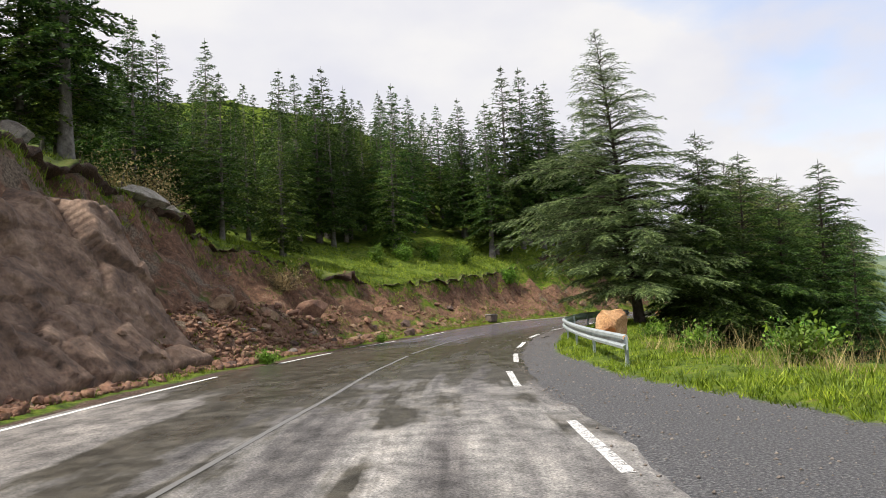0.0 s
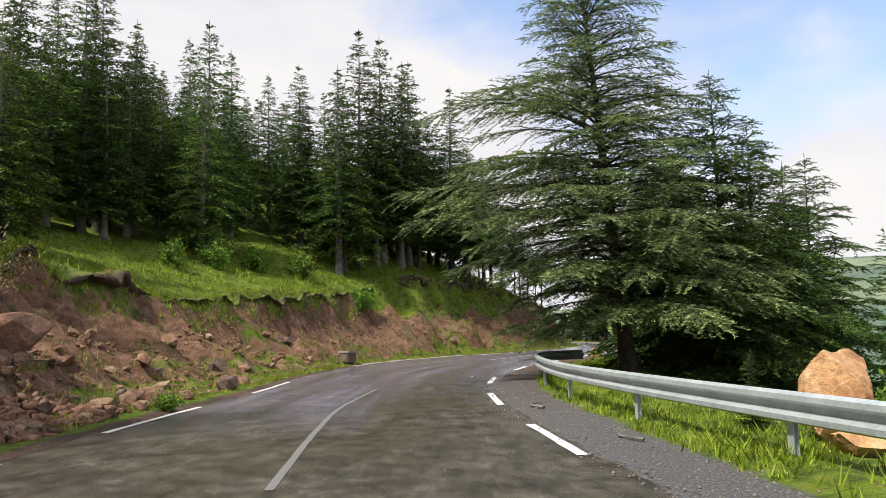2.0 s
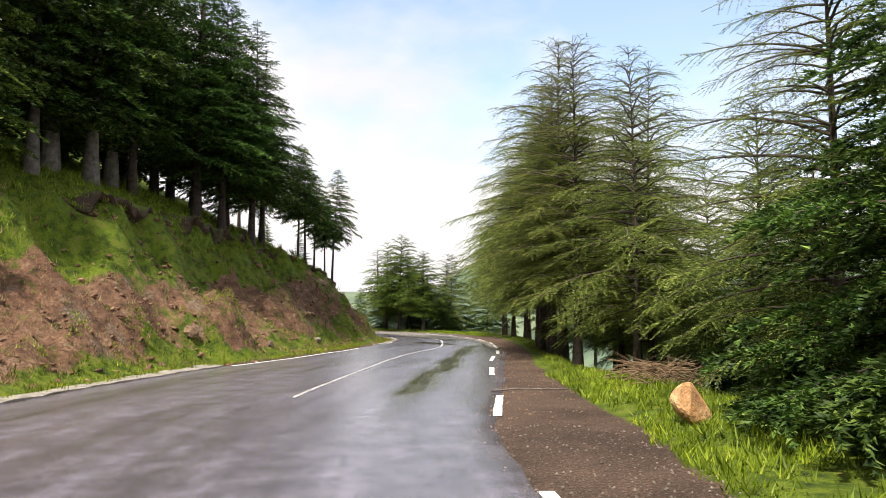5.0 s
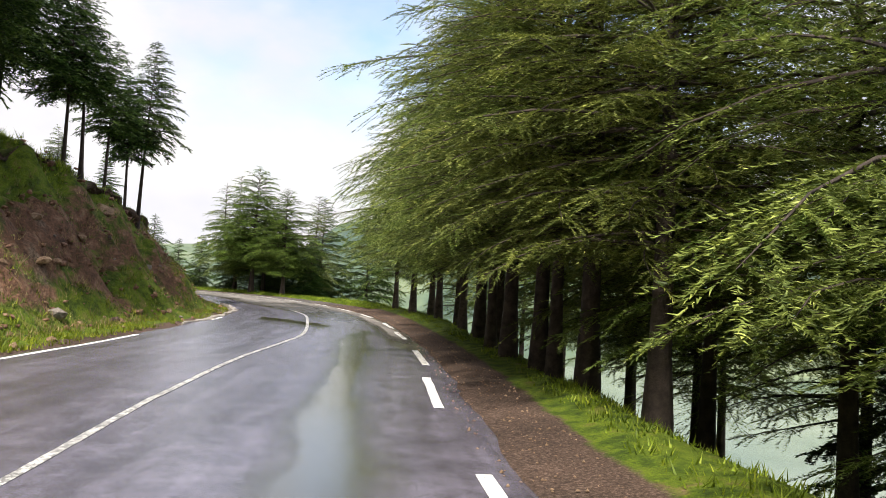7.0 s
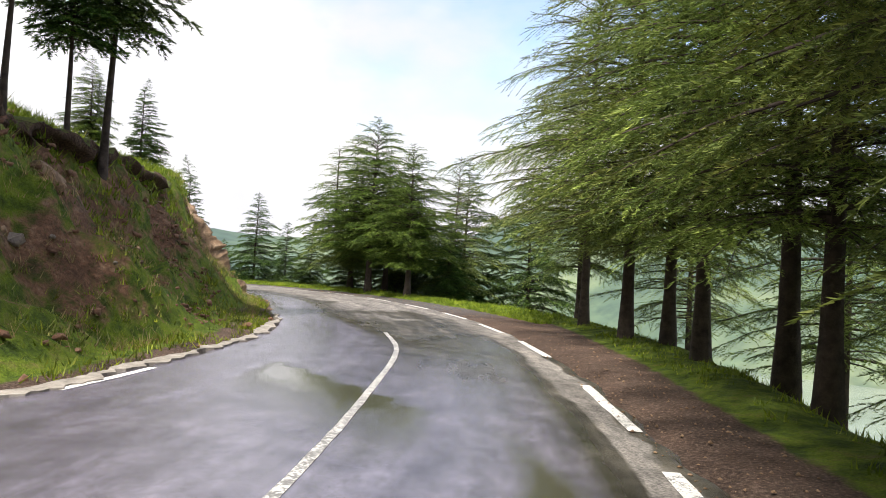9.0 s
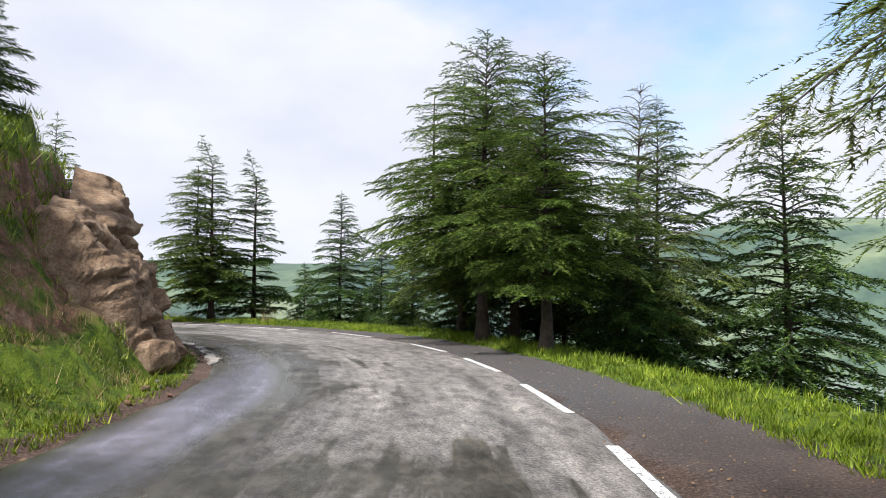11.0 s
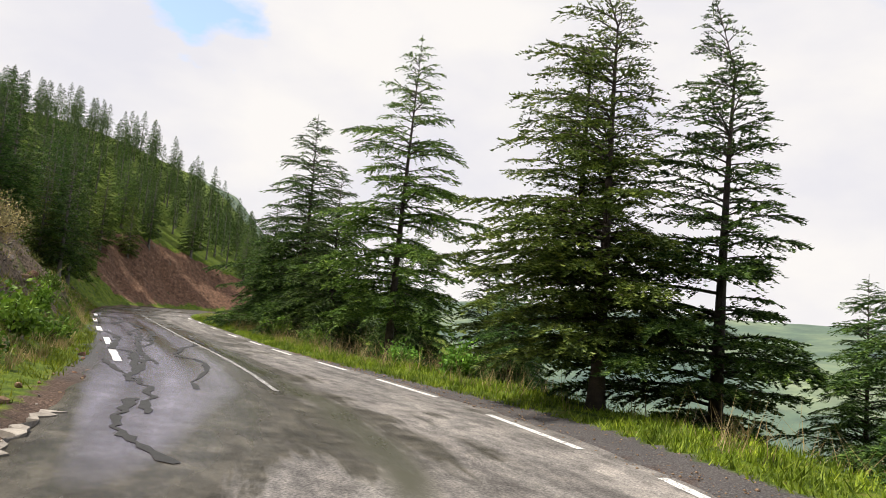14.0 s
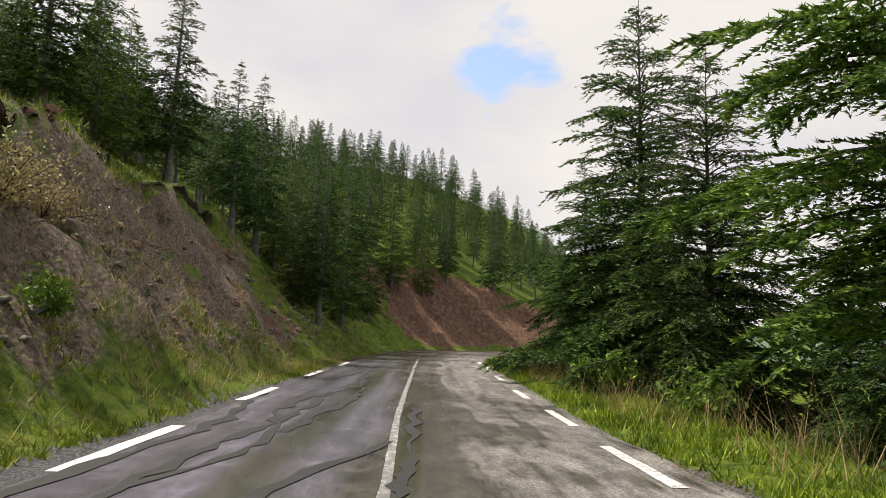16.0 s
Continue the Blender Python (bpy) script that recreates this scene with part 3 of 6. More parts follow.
# ---- the lake in the valley ----
def build_lake():
    m, nt, b = mat_new("milky_lake_water")
    p = position(nt)
    nt.links.new(ramp(nt, noise_node(nt, 0.012, 4, 0.5, p), [(0.35, (0.13, 0.17, 0.14)), (0.65, (0.24, 0.28, 0.24))]), b.inputs["Base Color"])
    b.inputs["Roughness"].default_value = 0.12
    bump(nt, b, noise_node(nt, 0.9, 4, 0.6, stretch(nt, p, (1, 2.2, 1))), 0.25, 0.3)
    xs, ys = np.meshgrid(np.linspace(60, 760, 29), np.linspace(-520, 760, 53))
    v = np.stack([xs.ravel(), ys.ravel(), np.full(xs.size, -40.0)], 1)
    i = np.arange(28)[None] + np.arange(52)[:, None] * 29
    f = np.stack([i, i + 1, i + 30, i + 29], -1).reshape(-1, 4)
    tagged(mesh_object("lake", v, f, m), "pale milky lake in the valley below the road", "lake", kind="structure")


build_lake()


# ---- road ----
def across(u, f):
    """A point of the pavement: station u, f from 0 at its left edge to 1 at its right."""
    l = np.stack([np.interp(u, SU, SL[:, 0]), np.interp(u, SU, SL[:, 1])], -1)
    r = np.stack([np.interp(u, SU, SR[:, 0]), np.interp(u, SU, SR[:, 1])], -1)
    return l + (r - l) * np.asarray(f)[..., None]


def build_road():
    us = np.interp(np.arange(0, ARC[-1], 0.35), ARC, SU)
    fs = np.linspace(-0.035, 1.05, 44)
    U, F = np.meshgrid(us, fs, indexing="ij")
    e = 0.012 * fbm(U * 9.0, U * 0 + 3.3, 3, 7) + 0.006 * fbm(U * 40.0, U * 0 + 1.3, 2, 8)
    Fe = np.where(F < 0.01, F + e * 1.6, np.where(F > 0.99, F + e * 1.6, F))
    P = across(U, Fe)
    z = 0.012 * fbm(P[..., 0] * 0.35, P[..., 1] * 0.35, 3, 9)
    z = np.where((F <= fs[0]) | (F >= fs[-1]), z - 0.09, z)
    v = np.concatenate([P, z[..., None]], -1).reshape(-1, 3)
    nf = len(fs)
    i = np.arange(len(us) - 1)[:, None] * nf + np.arange(nf - 1)[None]
    f = np.stack([i, i + 1, i + nf + 1, i + nf], -1).reshape(-1, 4)
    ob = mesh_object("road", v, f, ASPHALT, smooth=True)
    # traffic polishes two tracks in each lane; water stands in the middle and on the low side
    # wetness above 1.08 also mixes in the painted lilac sky sheen
    wet = lookup(WET, U)
    band = np.exp(-((F - 0.40) / 0.17) ** 2) * np.interp(U, [0, 2.6, 4, 6, 8], [0.35, 0.4, 0.6, 0.4, 0.0]) + np.exp(-((F - 0.12) / np.interp(U, [18, 20], [0.24, 0.11])) ** 2) * np.interp(U, [14.8, 16, 18.3, 20, 23], [0.6, 1.15, 1.0, 0.45, 0.2])
    band = band + 0.95 * np.exp(-((F - 0.19 - 0.04 * fbm(U * 2.3, U * 0 + 2, 3, 27)) / 0.26) ** 2) * np.interp(U, [18.9, 20.2, 24.5, 26], [0, 1, 1, 0])
    band = band - 0.45 * smooth01(F, 0.58, 0.70) * np.interp(U, [20.0, 21.0, 24.5, 26], [0, 1, 1, 0])
    edge = -1.2 * np.exp(-((F - 0.97) / 0.05) ** 2) * smooth01(U, 11.2, 12.4) * (1 - smooth01(U, 19.4, 20.3))
    # wet sheen on the first stretch's left lane, painted as paler, drier asphalt
    light = 1.0 * (1 - smooth01(F, 0.20, 0.38)) * (1 - smooth01(U, 2.6, 3.4))
    X0, Y0 = P[..., 0], P[..., 1]
    water = 0.85 * np.exp(-((F - 0.79 - 0.05 * fbm(U * 2.1, U * 0 + 4, 3, 15)) / (0.07 + 0.05 * fbm(U * 1.3, U * 0 + 8, 2, 16))) ** 2) * np.interp(U, [7.6, 8.6, 12.4, 13.0], [0, 1, 1, 0])
    # an older patch ends in a straight seam across the lane; the dark water before it stands in for mirrored trees
    seam = (X0 - 27.05) * 0.9935 + (Y0 - 74.0) * 0.1136
    water = np.maximum(water, 0.78 * smooth01(-seam, -0.05, 0.15) * (1 - smooth01(-seam, 0.2, 3.2)) * smooth01(F, 0.16, 0.24) * (1 - smooth01(F, 0.62, 0.70)) * smooth01(Y0, 68.6, 70.5) * (1 - smooth01(Y0, 75.6, 76.4)))
    water = np.maximum(water, 0.80 * np.exp(-((F - 0.54 - 0.03 * fbm(U * 2.0, U * 0 + 6, 3, 19)) / 0.055) ** 2) * np.interp(U, [18.6, 19.3, 22.4, 23.5], [0, 1, 1, 0.4]))
    water = np.maximum(water, 0.62 * np.exp(-((F - 0.30) / 0.10) ** 2) * np.interp(U, [20.3, 21.0, 23.5, 24.5], [0, 1, 1, 0.6]))
    water = np.maximum(water, 0.55 * np.exp(-((F - 0.60) / 0.05) ** 2) * np.interp(U, [20.6, 21.4, 23.5, 24.5], [0, 1, 1, 0.6]))
    pale = np.clip(np.interp(U, [13, 14.6, 17, 19.5, 22], [0, 0.25, 0.85, 0.7, 0.25]) * smooth01(F, 0.25, 0.6) + 0.9 * np.exp(-((F - 0.96) / 0.05) ** 2) * np.interp(U, [11.2, 12.4, 19.4, 20.3], [0, 1, 1, 0]) + light, 0, 1)
    c = ob.data.color_attributes.new("wear", "FLOAT_COLOR", "POINT")
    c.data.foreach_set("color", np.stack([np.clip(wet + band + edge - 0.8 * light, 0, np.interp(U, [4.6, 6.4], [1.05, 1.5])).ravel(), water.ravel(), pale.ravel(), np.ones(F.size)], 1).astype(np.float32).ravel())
    uv = ob.data.uv_layers.new(name="UVMap")
    idx = np.empty(len(ob.data.loops), np.int32)
    ob.data.loops.foreach_get("vertex_index", idx)
    A = np.interp(U, SU, ARC)
    uvs = np.stack([(F * 7.0).ravel(), A.ravel()], 1)[idx]
    uv.data.foreach_set("uv", uvs.astype(np.float32).ravel())
    tagged(ob, "wet patched asphalt mountain road with worn white lines", "road", kind="structure")
    return ob


road = build_road()


def strip(name, points, width, z, material, worn=0.2, seed=0, parent=None, ragged=0.12, step=0.35):
    """A painted line on the pavement through the points given."""
    c = spline(points, 12) if len(points) > 2 else np.array(points, float)
    arc = np.r_[0, np.cumsum(np.linalg.norm(np.diff(c, axis=0), axis=1))]
    n = max(5, int(arc[-1] / step))
    q = np.linspace(0, arc[-1], n)
    c = np.stack([np.interp(q, arc, c[:, 0]), np.interp(q, arc, c[:, 1])], 1)
    d = np.gradient(c, axis=0)
    d /= np.linalg.norm(d, axis=1)[:, None]
    nrm = np.stack([d[:, 1], -d[:, 0]], 1)
    w = width / 2 * (1 + ragged * np.random.RandomState(seed).uniform(-1, 1, (n, 2)))
    a, e = c - nrm * w[:, :1], c + nrm * w[:, 1:]
    v = np.stack([a, e], 1).reshape(-1, 2)
    zz = z + 0.012 * fbm(v[:, 0] * 0.35, v[:, 1] * 0.35, 3, 9)
    k = np.arange(n - 1)[:, None] * 2
    f = np.concatenate([k, k + 1, k + 3, k + 2], 1)
    ob = mesh_object(name, np.concatenate([v, zz[:, None]], 1), f, material, parent)
    at = ob.data.attributes.new("worn", "FLOAT", "POINT")
    at.data.foreach_set("value", np.full(len(v), worn, np.float32))
    return ob


def station(x, y):
    return float(road_coords(np.array([x]), np.array([y]))[0][0])


def inset(u0, u1, f, n=8):
    return [tuple(p) for p in across(np.linspace(u0, u1, n), np.full(n, f))]


# broken line on the outer side: middle of each dash
DASHES = [(3.30, 6.15), (2.72, 13.0), (3.03, 18.2), (3.5, 23.8), (4.4, 29.7), (6.05, 35.7), (8.9, 41.8), (12.9, 48.4), (17.3, 54.8), (20.8, 59.7), (23.7, 63.4), (27.0, 68.2), (29.35, 71.85),
          (32.3, 77.2), (34.2, 81.6), (35.7, 86.0), (36.8, 90.8), (37.4, 95.6), (37.4, 100.2), (36.2, 106.2), (33.85, 110.4), (30.9, 113.7), (27.2, 117.1), (23.7, 119.9), (20.35, 122.4), (17.27, 125.1), (13.9, 128.0), (9.6, 131.9), (4.7, 136.5), (0.5, 140.3)]
for k, (px, py) in enumerate(DASHES):
    i = int(((SR[:, 0] - px) ** 2 + (SR[:, 1] - py) ** 2).argmin())
    tx, ty = SR[min(i + 3, len(SR) - 1)] - SR[max(i - 3, 0)]
    ln = math.hypot(tx, ty)
    tx, ty = tx / ln * (1.45 if py < 119 else 1.12), ty / ln * (1.45 if py < 119 else 1.12)
    tagged(strip("road_dash", [(px - tx, py - ty), (px + tx, py + ty)], 0.14, 0.006, PAINT, 0.48 if k < 3 else 0.33 if py < 60 else 0.43, k, road), "worn white edge dash")
# solid edge line on the hill side, and the middle line
for k, (a, b, f0, worn) in enumerate([(0.5, 3.4, 0.012, 0.24), (3.9, 4.5, 0.015, 0.38), (4.9, 5.5, 0.012, 0.38), (6.0, 6.5, 0.012, 0.45), (9.3, 11.2, 0.01, 0.36), (12.4, 12.8, 0.008, 0.25)]):
    strip("edge_line", inset(a, b, f0), 0.12, 0.005, PAINT, worn, 40 + k, road)
MIDDLE = [([(-0.8, -12), (-0.9, 0), (-0.75, 6.7), (-0.62, 11), (-0.5, 15.4), (-0.15, 20.6)], 0.80), ([(-0.1, 21.4), (0.5, 25.6), (1.16, 29.2), (2.34, 33.5)], 0.86),
          ([(10.2, 51.0), (11.8, 53.3), (14.5, 57.0), (17.05, 60.5)], 0.54), ([(17.05, 60.5), (20.2, 64.4), (22.5, 66.9), (24.3, 69.0), (27.3, 73.7), (29.3, 77.2), (30.5, 80.2)], 0.54),
          ([(26.4, 113.8), (23.7, 116.35), (20.14, 119.5), (15.97, 123.01), (10, 128.2), (2.9, 134.4), (-3, 139.6)], 0.60)]
for k, (pts, worn) in enumerate(MIDDLE):
    strip("middle_line", pts, 0.09, 0.005, PAINT, worn, 60 + k, road)
for k, (px, py) in enumerate([(20.6, 115.7), (16.9, 118.87), (12.0, 122.95), (6.5, 127.65), (1.4, 132.2)]):
    tx, ty = 1.13, -0.97
    tagged(strip("road_dash", [(px - tx, py - ty), (px + tx, py + ty)], 0.17, 0.006, PAINT, 0.26, 80 + k, road), "worn white edge dash")


# ---- trees ----
def tube(points, radii, sides=6):
    pts = np.asarray(points, float)
    n = len(pts)
    tan = np.gradient(pts, axis=0)
    tan /= np.linalg.norm(tan, axis=1)[:, None] + 1e-9
    ref = np.where(np.abs(tan[:, 2:3]) > 0.9, [[1.0, 0, 0]], [[0, 0, 1.0]])
    a = np.cross(tan, ref)
    a /= np.linalg.norm(a, axis=1)[:, None] + 1e-9
    b = np.cross(tan, a)
    ang = np.arange(sides) * 2 * np.pi / sides
    ring = pts[:, None] + (a[:, None] * np.cos(ang)[None, :, None] + b[:, None] * np.sin(ang)[None, :, None]) * np.asarray(radii)[:, None, None]
    v = ring.reshape(-1, 3)
    i = np.arange(n - 1)[:, None] * sides + np.arange(sides)[None]
    j = np.arange(n - 1)[:, None] * sides + (np.arange(sides)[None] + 1) % sides
    f = np.stack([i, j, j + sides, i + sides], -1).reshape(-1, 4)
    return v, f


def cedar(seed, height, radius, bare=0.1, levels=24, per=5, twig=0.15, blade=0.13, dens=16.0, needle=NEEDLE_BLUE, bark=BARK, wind=0.0, trunk_r=None, tops=1, lean=0.0, droop=1.0, slim=0.085, limb=8, foot=0.72, taper=1.0, reach=(0.0, 0.0), dead=0, jit=0.45,
          label="dark green cedar with layered drooping branches"):
    """A cedar: a tapered trunk with limbs in tiers, and flat sprays of needles along side twigs. It stands at the origin."""
    rs = np.random.RandomState(seed)
    trunk_r = trunk_r or 0.014 * height + 0.03
    tv, tf, cnt = [], [], 0
    blades = []

    def add(v, f):
        nonlocal cnt
        tv.append(v)
        tf.append(f + cnt)
        cnt += len(v)

    def needles(base, d, tl, k=1.0):
        """Needle tufts on both sides of twigs that start at base, run along d and are tl long."""
        m = len(base)
        st = max(2, int(dens * float(np.mean(tl)) / 2))
        w = (np.arange(st)[None] + rs.uniform(0, 1, (m, st))) / st
        p = base[:, None] + d[:, None] * (tl[:, None] * w)[..., None]
        p[..., 2] -= 0.16 * tl[:, None] * w**2
        sd = np.cross(d, [0, 0, 1.0])
        sd /= np.linalg.norm(sd, axis=1)[:, None] + 1e-9
        for s2 in (-1, 1):
            r = rs.uniform(0.35, 1.0, (m, st, 1))
            dirn = d[:, None] * 0.8 + sd[:, None] * (s2 * 0.8 * r) + rs.uniform(-0.3, 0.3, (m, st, 3))
            dirn[..., 2] += rs.uniform(-0.10, 0.40, (m, st))
            dirn /= np.linalg.norm(dirn, axis=-1)[..., None]
            L = blade * k * rs.uniform(0.6, 1.35, (m, st, 1))
            wv = np.cross(dirn, rs.uniform(-1, 1, (m, st, 3)) + [0, 0, 1.0])
            wv /= np.linalg.norm(wv, axis=-1)[..., None] + 1e-9
            wv *= L * slim * rs.uniform(0.8, 1.5, (m, st, 1))
            blades.append(np.stack([p - wv, p + wv, p + dirn * L], -2).reshape(-1, 3, 3))

    hz = np.linspace(-0.8, height, 14)
    s = np.clip(hz / height, 0, 1)
    cx = lean * s * height + 0.10 * np.sin(s * 3 + seed) * s + wind * 0.45 * np.clip(s - 0.84, 0, 1) * height
    cy = 0.10 * np.sin(s * 2.3 + 2 * seed) * s
    rad = trunk_r * (1 - s) ** 1.15 + 0.40 * trunk_r * np.exp(-s * 26)
    add(*tube(np.stack([cx, cy, hz], 1), np.maximum(rad, 0.006), 8))
    stems = [(0.0, 0.0, height, radius, levels)]
    for k in range(1, tops):
        a = rs.uniform(0, 6.28)
        h2 = height * rs.uniform(0.80, 0.94)
        off = radius * rs.uniform(0.28, 0.48)
        stems.append((off * math.cos(a), off * math.sin(a), h2, radius * 0.75, int(levels * 0.8)))
        q = np.linspace(0, 1, 8)
        zz = height * 0.2 + (h2 - height * 0.2) * q
        add(*tube(np.stack([off * math.cos(a) * smooth01(q, 0, 0.4), off * math.sin(a) * smooth01(q, 0, 0.4), zz], 1), trunk_r * 0.6 * (1 - 0.95 * q) + 0.006, 6))
    for sx, sy, sh, sr, lv in stems:
        z0 = bare * sh
        for k in range(lv * per):
            level = k // per
            f = min(((level + rs.uniform(-jit, jit)) / lv) ** 1.05 if level else rs.uniform(0, 0.03), 0.985)
            f = max(float(f), 0.0)
            z = z0 + (sh - z0) * f
            az = k * 2.399963 + rs.uniform(-0.5, 0.5)
            prof = (1 - f) ** taper * (foot + (1 - foot) * float(smooth01(np.array(f), 0.0, 0.24)))
            ln = sr * prof * rs.uniform(0.50, 1.16) + 0.06 + 0.06 * sr * min(1.0, (1 - f) * 6)
            if rs.uniform() < 0.06:
                ln *= 1.25
            if reach[1]:
                ln *= 1 - 0.35 * max(0.0, math.cos(az - radians(reach[0] - 38))) * (1 - float(smooth01(np.array(f), 0.12, 0.26)))
                ln *= 1 + reach[1] * max(0.0, math.cos(az - radians(reach[0]))) ** 2 * float(smooth01(np.array(f), 0.10, 0.20) * (1 - smooth01(np.array(f), 0.34, 0.62)))
            if wind:
                ln *= 1 + 0.35 * wind * math.cos(az)
            rise = radians(3 + 44 * f**1.6 + rs.uniform(-9, 11))
            dr = (0.26 + 0.20 * (1 - f)) * rs.uniform(0.5, 1.4) * droop
            n = max(3, limb if ln > 1.2 else min(limb, 4))
            q = np.linspace(0, 1, n)
            out = ln * q
            zz = z + np.tan(rise) * out * (1 - 0.5 * q) - dr * ln * 0.6 * q**2.2
            bend = rs.uniform(-0.3, 0.3) * q**2
            tcx, tcy = float(np.interp(z, hz, cx)), float(np.interp(z, hz, cy))
            if sx or sy:
                w = float(smooth01(np.array((z - sh * 0.2) / (sh * 0.32)), 0, 1))
                tcx, tcy = sx * w, sy * w
            pts = np.stack([tcx + np.cos(az + bend) * out + wind * 0.2 * out * q * f, tcy + np.sin(az + bend) * out, zz], 1)
            if limb > 2:
                add(*tube(pts, np.linspace(0.010 + 0.011 * ln, 0.004, n), 3))
            m = max(3, int(ln / twig))
            tq = np.clip(0.08 + 0.94 * ((np.arange(m) + rs.uniform(0, 1, m)) / m) ** 0.9, 0, 1)
            base = np.stack([np.interp(tq, q, pts[:, c]) for c in range(3)], 1)
            tan = np.stack([np.interp(tq, q, np.gradient(pts[:, c])) for c in range(3)], 1)
            tan /= np.linalg.norm(tan, axis=1)[:, None] + 1e-9
            side = np.cross(tan, [0, 0, 1.0])
            side /= np.linalg.norm(side, axis=1)[:, None] + 1e-9
            for sg in (-1, 1):
                tl = (0.36 * ln * (1 - 0.72 * tq) + min(0.17, 0.4 * ln)) * rs.uniform(0.55, 1.2, m)
                ang = radians(60) * (1 - 0.35 * tq) * rs.uniform(0.7, 1.2, m)
                d = tan * np.cos(ang)[:, None] + side * (sg * np.sin(ang))[:, None]
                d[:, 2] += rs.uniform(-0.36, 0.18, m)
                needles(base, d, tl, 1 - 0.45 * f)
            needles(pts[-2:-1], tan[-1:], np.array([0.10 + 0.08 * ln]), 1 - 0.45 * f)
        # the leader
        top = np.array([[sx or float(cx[-1]), sy or float(cy[-1]), sh - 0.5]])
        needles(top, np.array([[0.05 * wind, 0.0, 1.0]]), np.array([0.62]), 0.45)
    B = np.concatenate(blades)
    root = new("cedar_tree")
    for k in range(dead):
        # bare crooked limbs, grey with lichen
        az, z, ln = rs.uniform(0, 6.28), height * rs.uniform(0.16, 0.42), radius * rs.uniform(0.45, 0.85)
        q = np.linspace(0, 1, 12)
        crook = np.cumsum(rs.normal(0, 0.045, (12, 3)), axis=0) * q[:, None]
        pts = np.stack([np.cos(az) * ln * q, np.sin(az) * ln * q, z + 0.10 * ln * q - 0.42 * ln * q**2], 1) + crook * ln
        pts[:, 2] = np.maximum(pts[:, 2], 0.13 * height)
        v, f = tube(pts, np.linspace(0.020, 0.004, 12), 5)
        v, f = [v], [f]
        for _ in range(4):
            j = rs.randint(4, 11)
            e = pts[j] + np.linspace(0, 1, 6)[:, None] * (np.array([np.cos(az + rs.uniform(-1, 1)), np.sin(az + rs.uniform(-1, 1)), rs.uniform(-0.5, 0.3)]) * rs.uniform(0.3, 0.7)) + np.cumsum(rs.normal(0, 0.03, (6, 3)), axis=0)
            tv2, tf2 = tube(e, np.linspace(0.012, 0.004, 6), 4)
            f.append(tf2 + sum(len(a) for a in v))
            v.append(tv2)
        mesh_object("dead_branch", np.concatenate(v), np.concatenate(f), LICHEN, root)["label"] = "bare crooked grey branch"

    mesh_object("trunk", np.concatenate(tv), np.concatenate(tf), bark, root, smooth=True)
    mesh_object("crown", B.reshape(-1, 3), np.arange(len(B) * 3).reshape(-1, 3), needle, root)
    tagged(root, label, "tree")
    return root


LICHEN = mat_plain("lichened_twigs", (0.10, 0.095, 0.065), (0.24, 0.23, 0.165), 9, 0.9, 0, 0.4)
PROTO = {}
USED = set()


def plant(kind, x, y, turn=0.0, size=1.0, z=None, label="", wide=1.0, group=""):
    """Sets a tree of that kind on the hillside; the first of a kind is the built one itself."""
    ob = PROTO[kind]
    z = ground_z(x, y) if z is None else z
    m = Matrix.Translation((x, y, z)) @ Matrix.Rotation(radians(turn), 4, "Z") @ Matrix.Diagonal((size * wide, size * wide, size, 1))
    if kind in USED:
        t = copy_thing(ob, m)
    else:
        ob.matrix_basis = m
        USED.add(kind)
        t = ob
    if label:
        t["label"] = label
    if group:
        t["group"] = group
    return t


FOREST = "slender dark green cedar with a bare grey lower trunk"
ROW = "roadside cedar with a bare dark trunk and hanging branches"
WIND = "sparse windswept cedar with upturned ragged branches"
PROTO["giant"] = cedar(1, 14.0, 4.4, 0.11, 44, 8, 0.14, 0.10, 58, NEEDLE_BLUE, slim=0.13, foot=0.92, droop=0.6, lean=-0.088, reach=(172, 0.50), dead=2, jit=0.9, label="huge grey-green cedar with wide layered branches behind the guard rail")
PROTO["giant2"] = cedar(2, 11.0, 3.6, 0.03, 31, 7, 0.14, 0.12, 54, NEEDLE_DARK, slim=0.18, limb=5, taper=0.9, foot=0.9, label="broad dark cedar with layered drooping branches")
PROTO["row"] = cedar(3, 10.6, 3.55, 0.20, 25, 7, 0.13, 0.056, 108, NEEDLE_GREEN, trunk_r=0.15, droop=0.9, slim=0.10, limb=6, foot=0.55, taper=0.72, label=ROW)
PROTO["row2"] = cedar(4, 10.4, 3.4, 0.24, 21, 7, 0.14, 0.066, 84, NEEDLE_GREEN, trunk_r=0.13, droop=1.0, slim=0.10, limb=5, foot=0.6, taper=0.75, label=ROW)
PROTO["cluster"] = cedar(5, 10.6, 3.8, 0.19, 19, 7, 0.14, 0.09, 60, NEEDLE_GREEN, tops=3, trunk_r=0.19, slim=0.15, limb=6, foot=0.6, taper=0.8, label="full green cedar with several tops beside the bend")
PROTO["wind"] = cedar(6, 9.5, 2.8, 0.13, 22, 8, 0.12, 0.11, 46, NEEDLE_MID, wind=0.9, tops=2, droop=0.6, slim=0.18, limb=6, foot=0.6, jit=0.9, label=WIND)
PROTO["wind2"] = cedar(7, 9.8, 3.0, 0.02, 22, 8, 0.11, 0.11, 58, NEEDLE_DARK, wind=0.75, droop=0.35, slim=0.18, limb=6, foot=0.62, taper=1.15, jit=0.9, label=WIND)
PROTO["forest"] = cedar(8, 10.5, 2.2, 0.13, 26, 6, 0.21, 0.15, 36, NEEDLE_DARK, PALE_BARK, limb=3, slim=0.21, taper=1.05, label=FOREST)
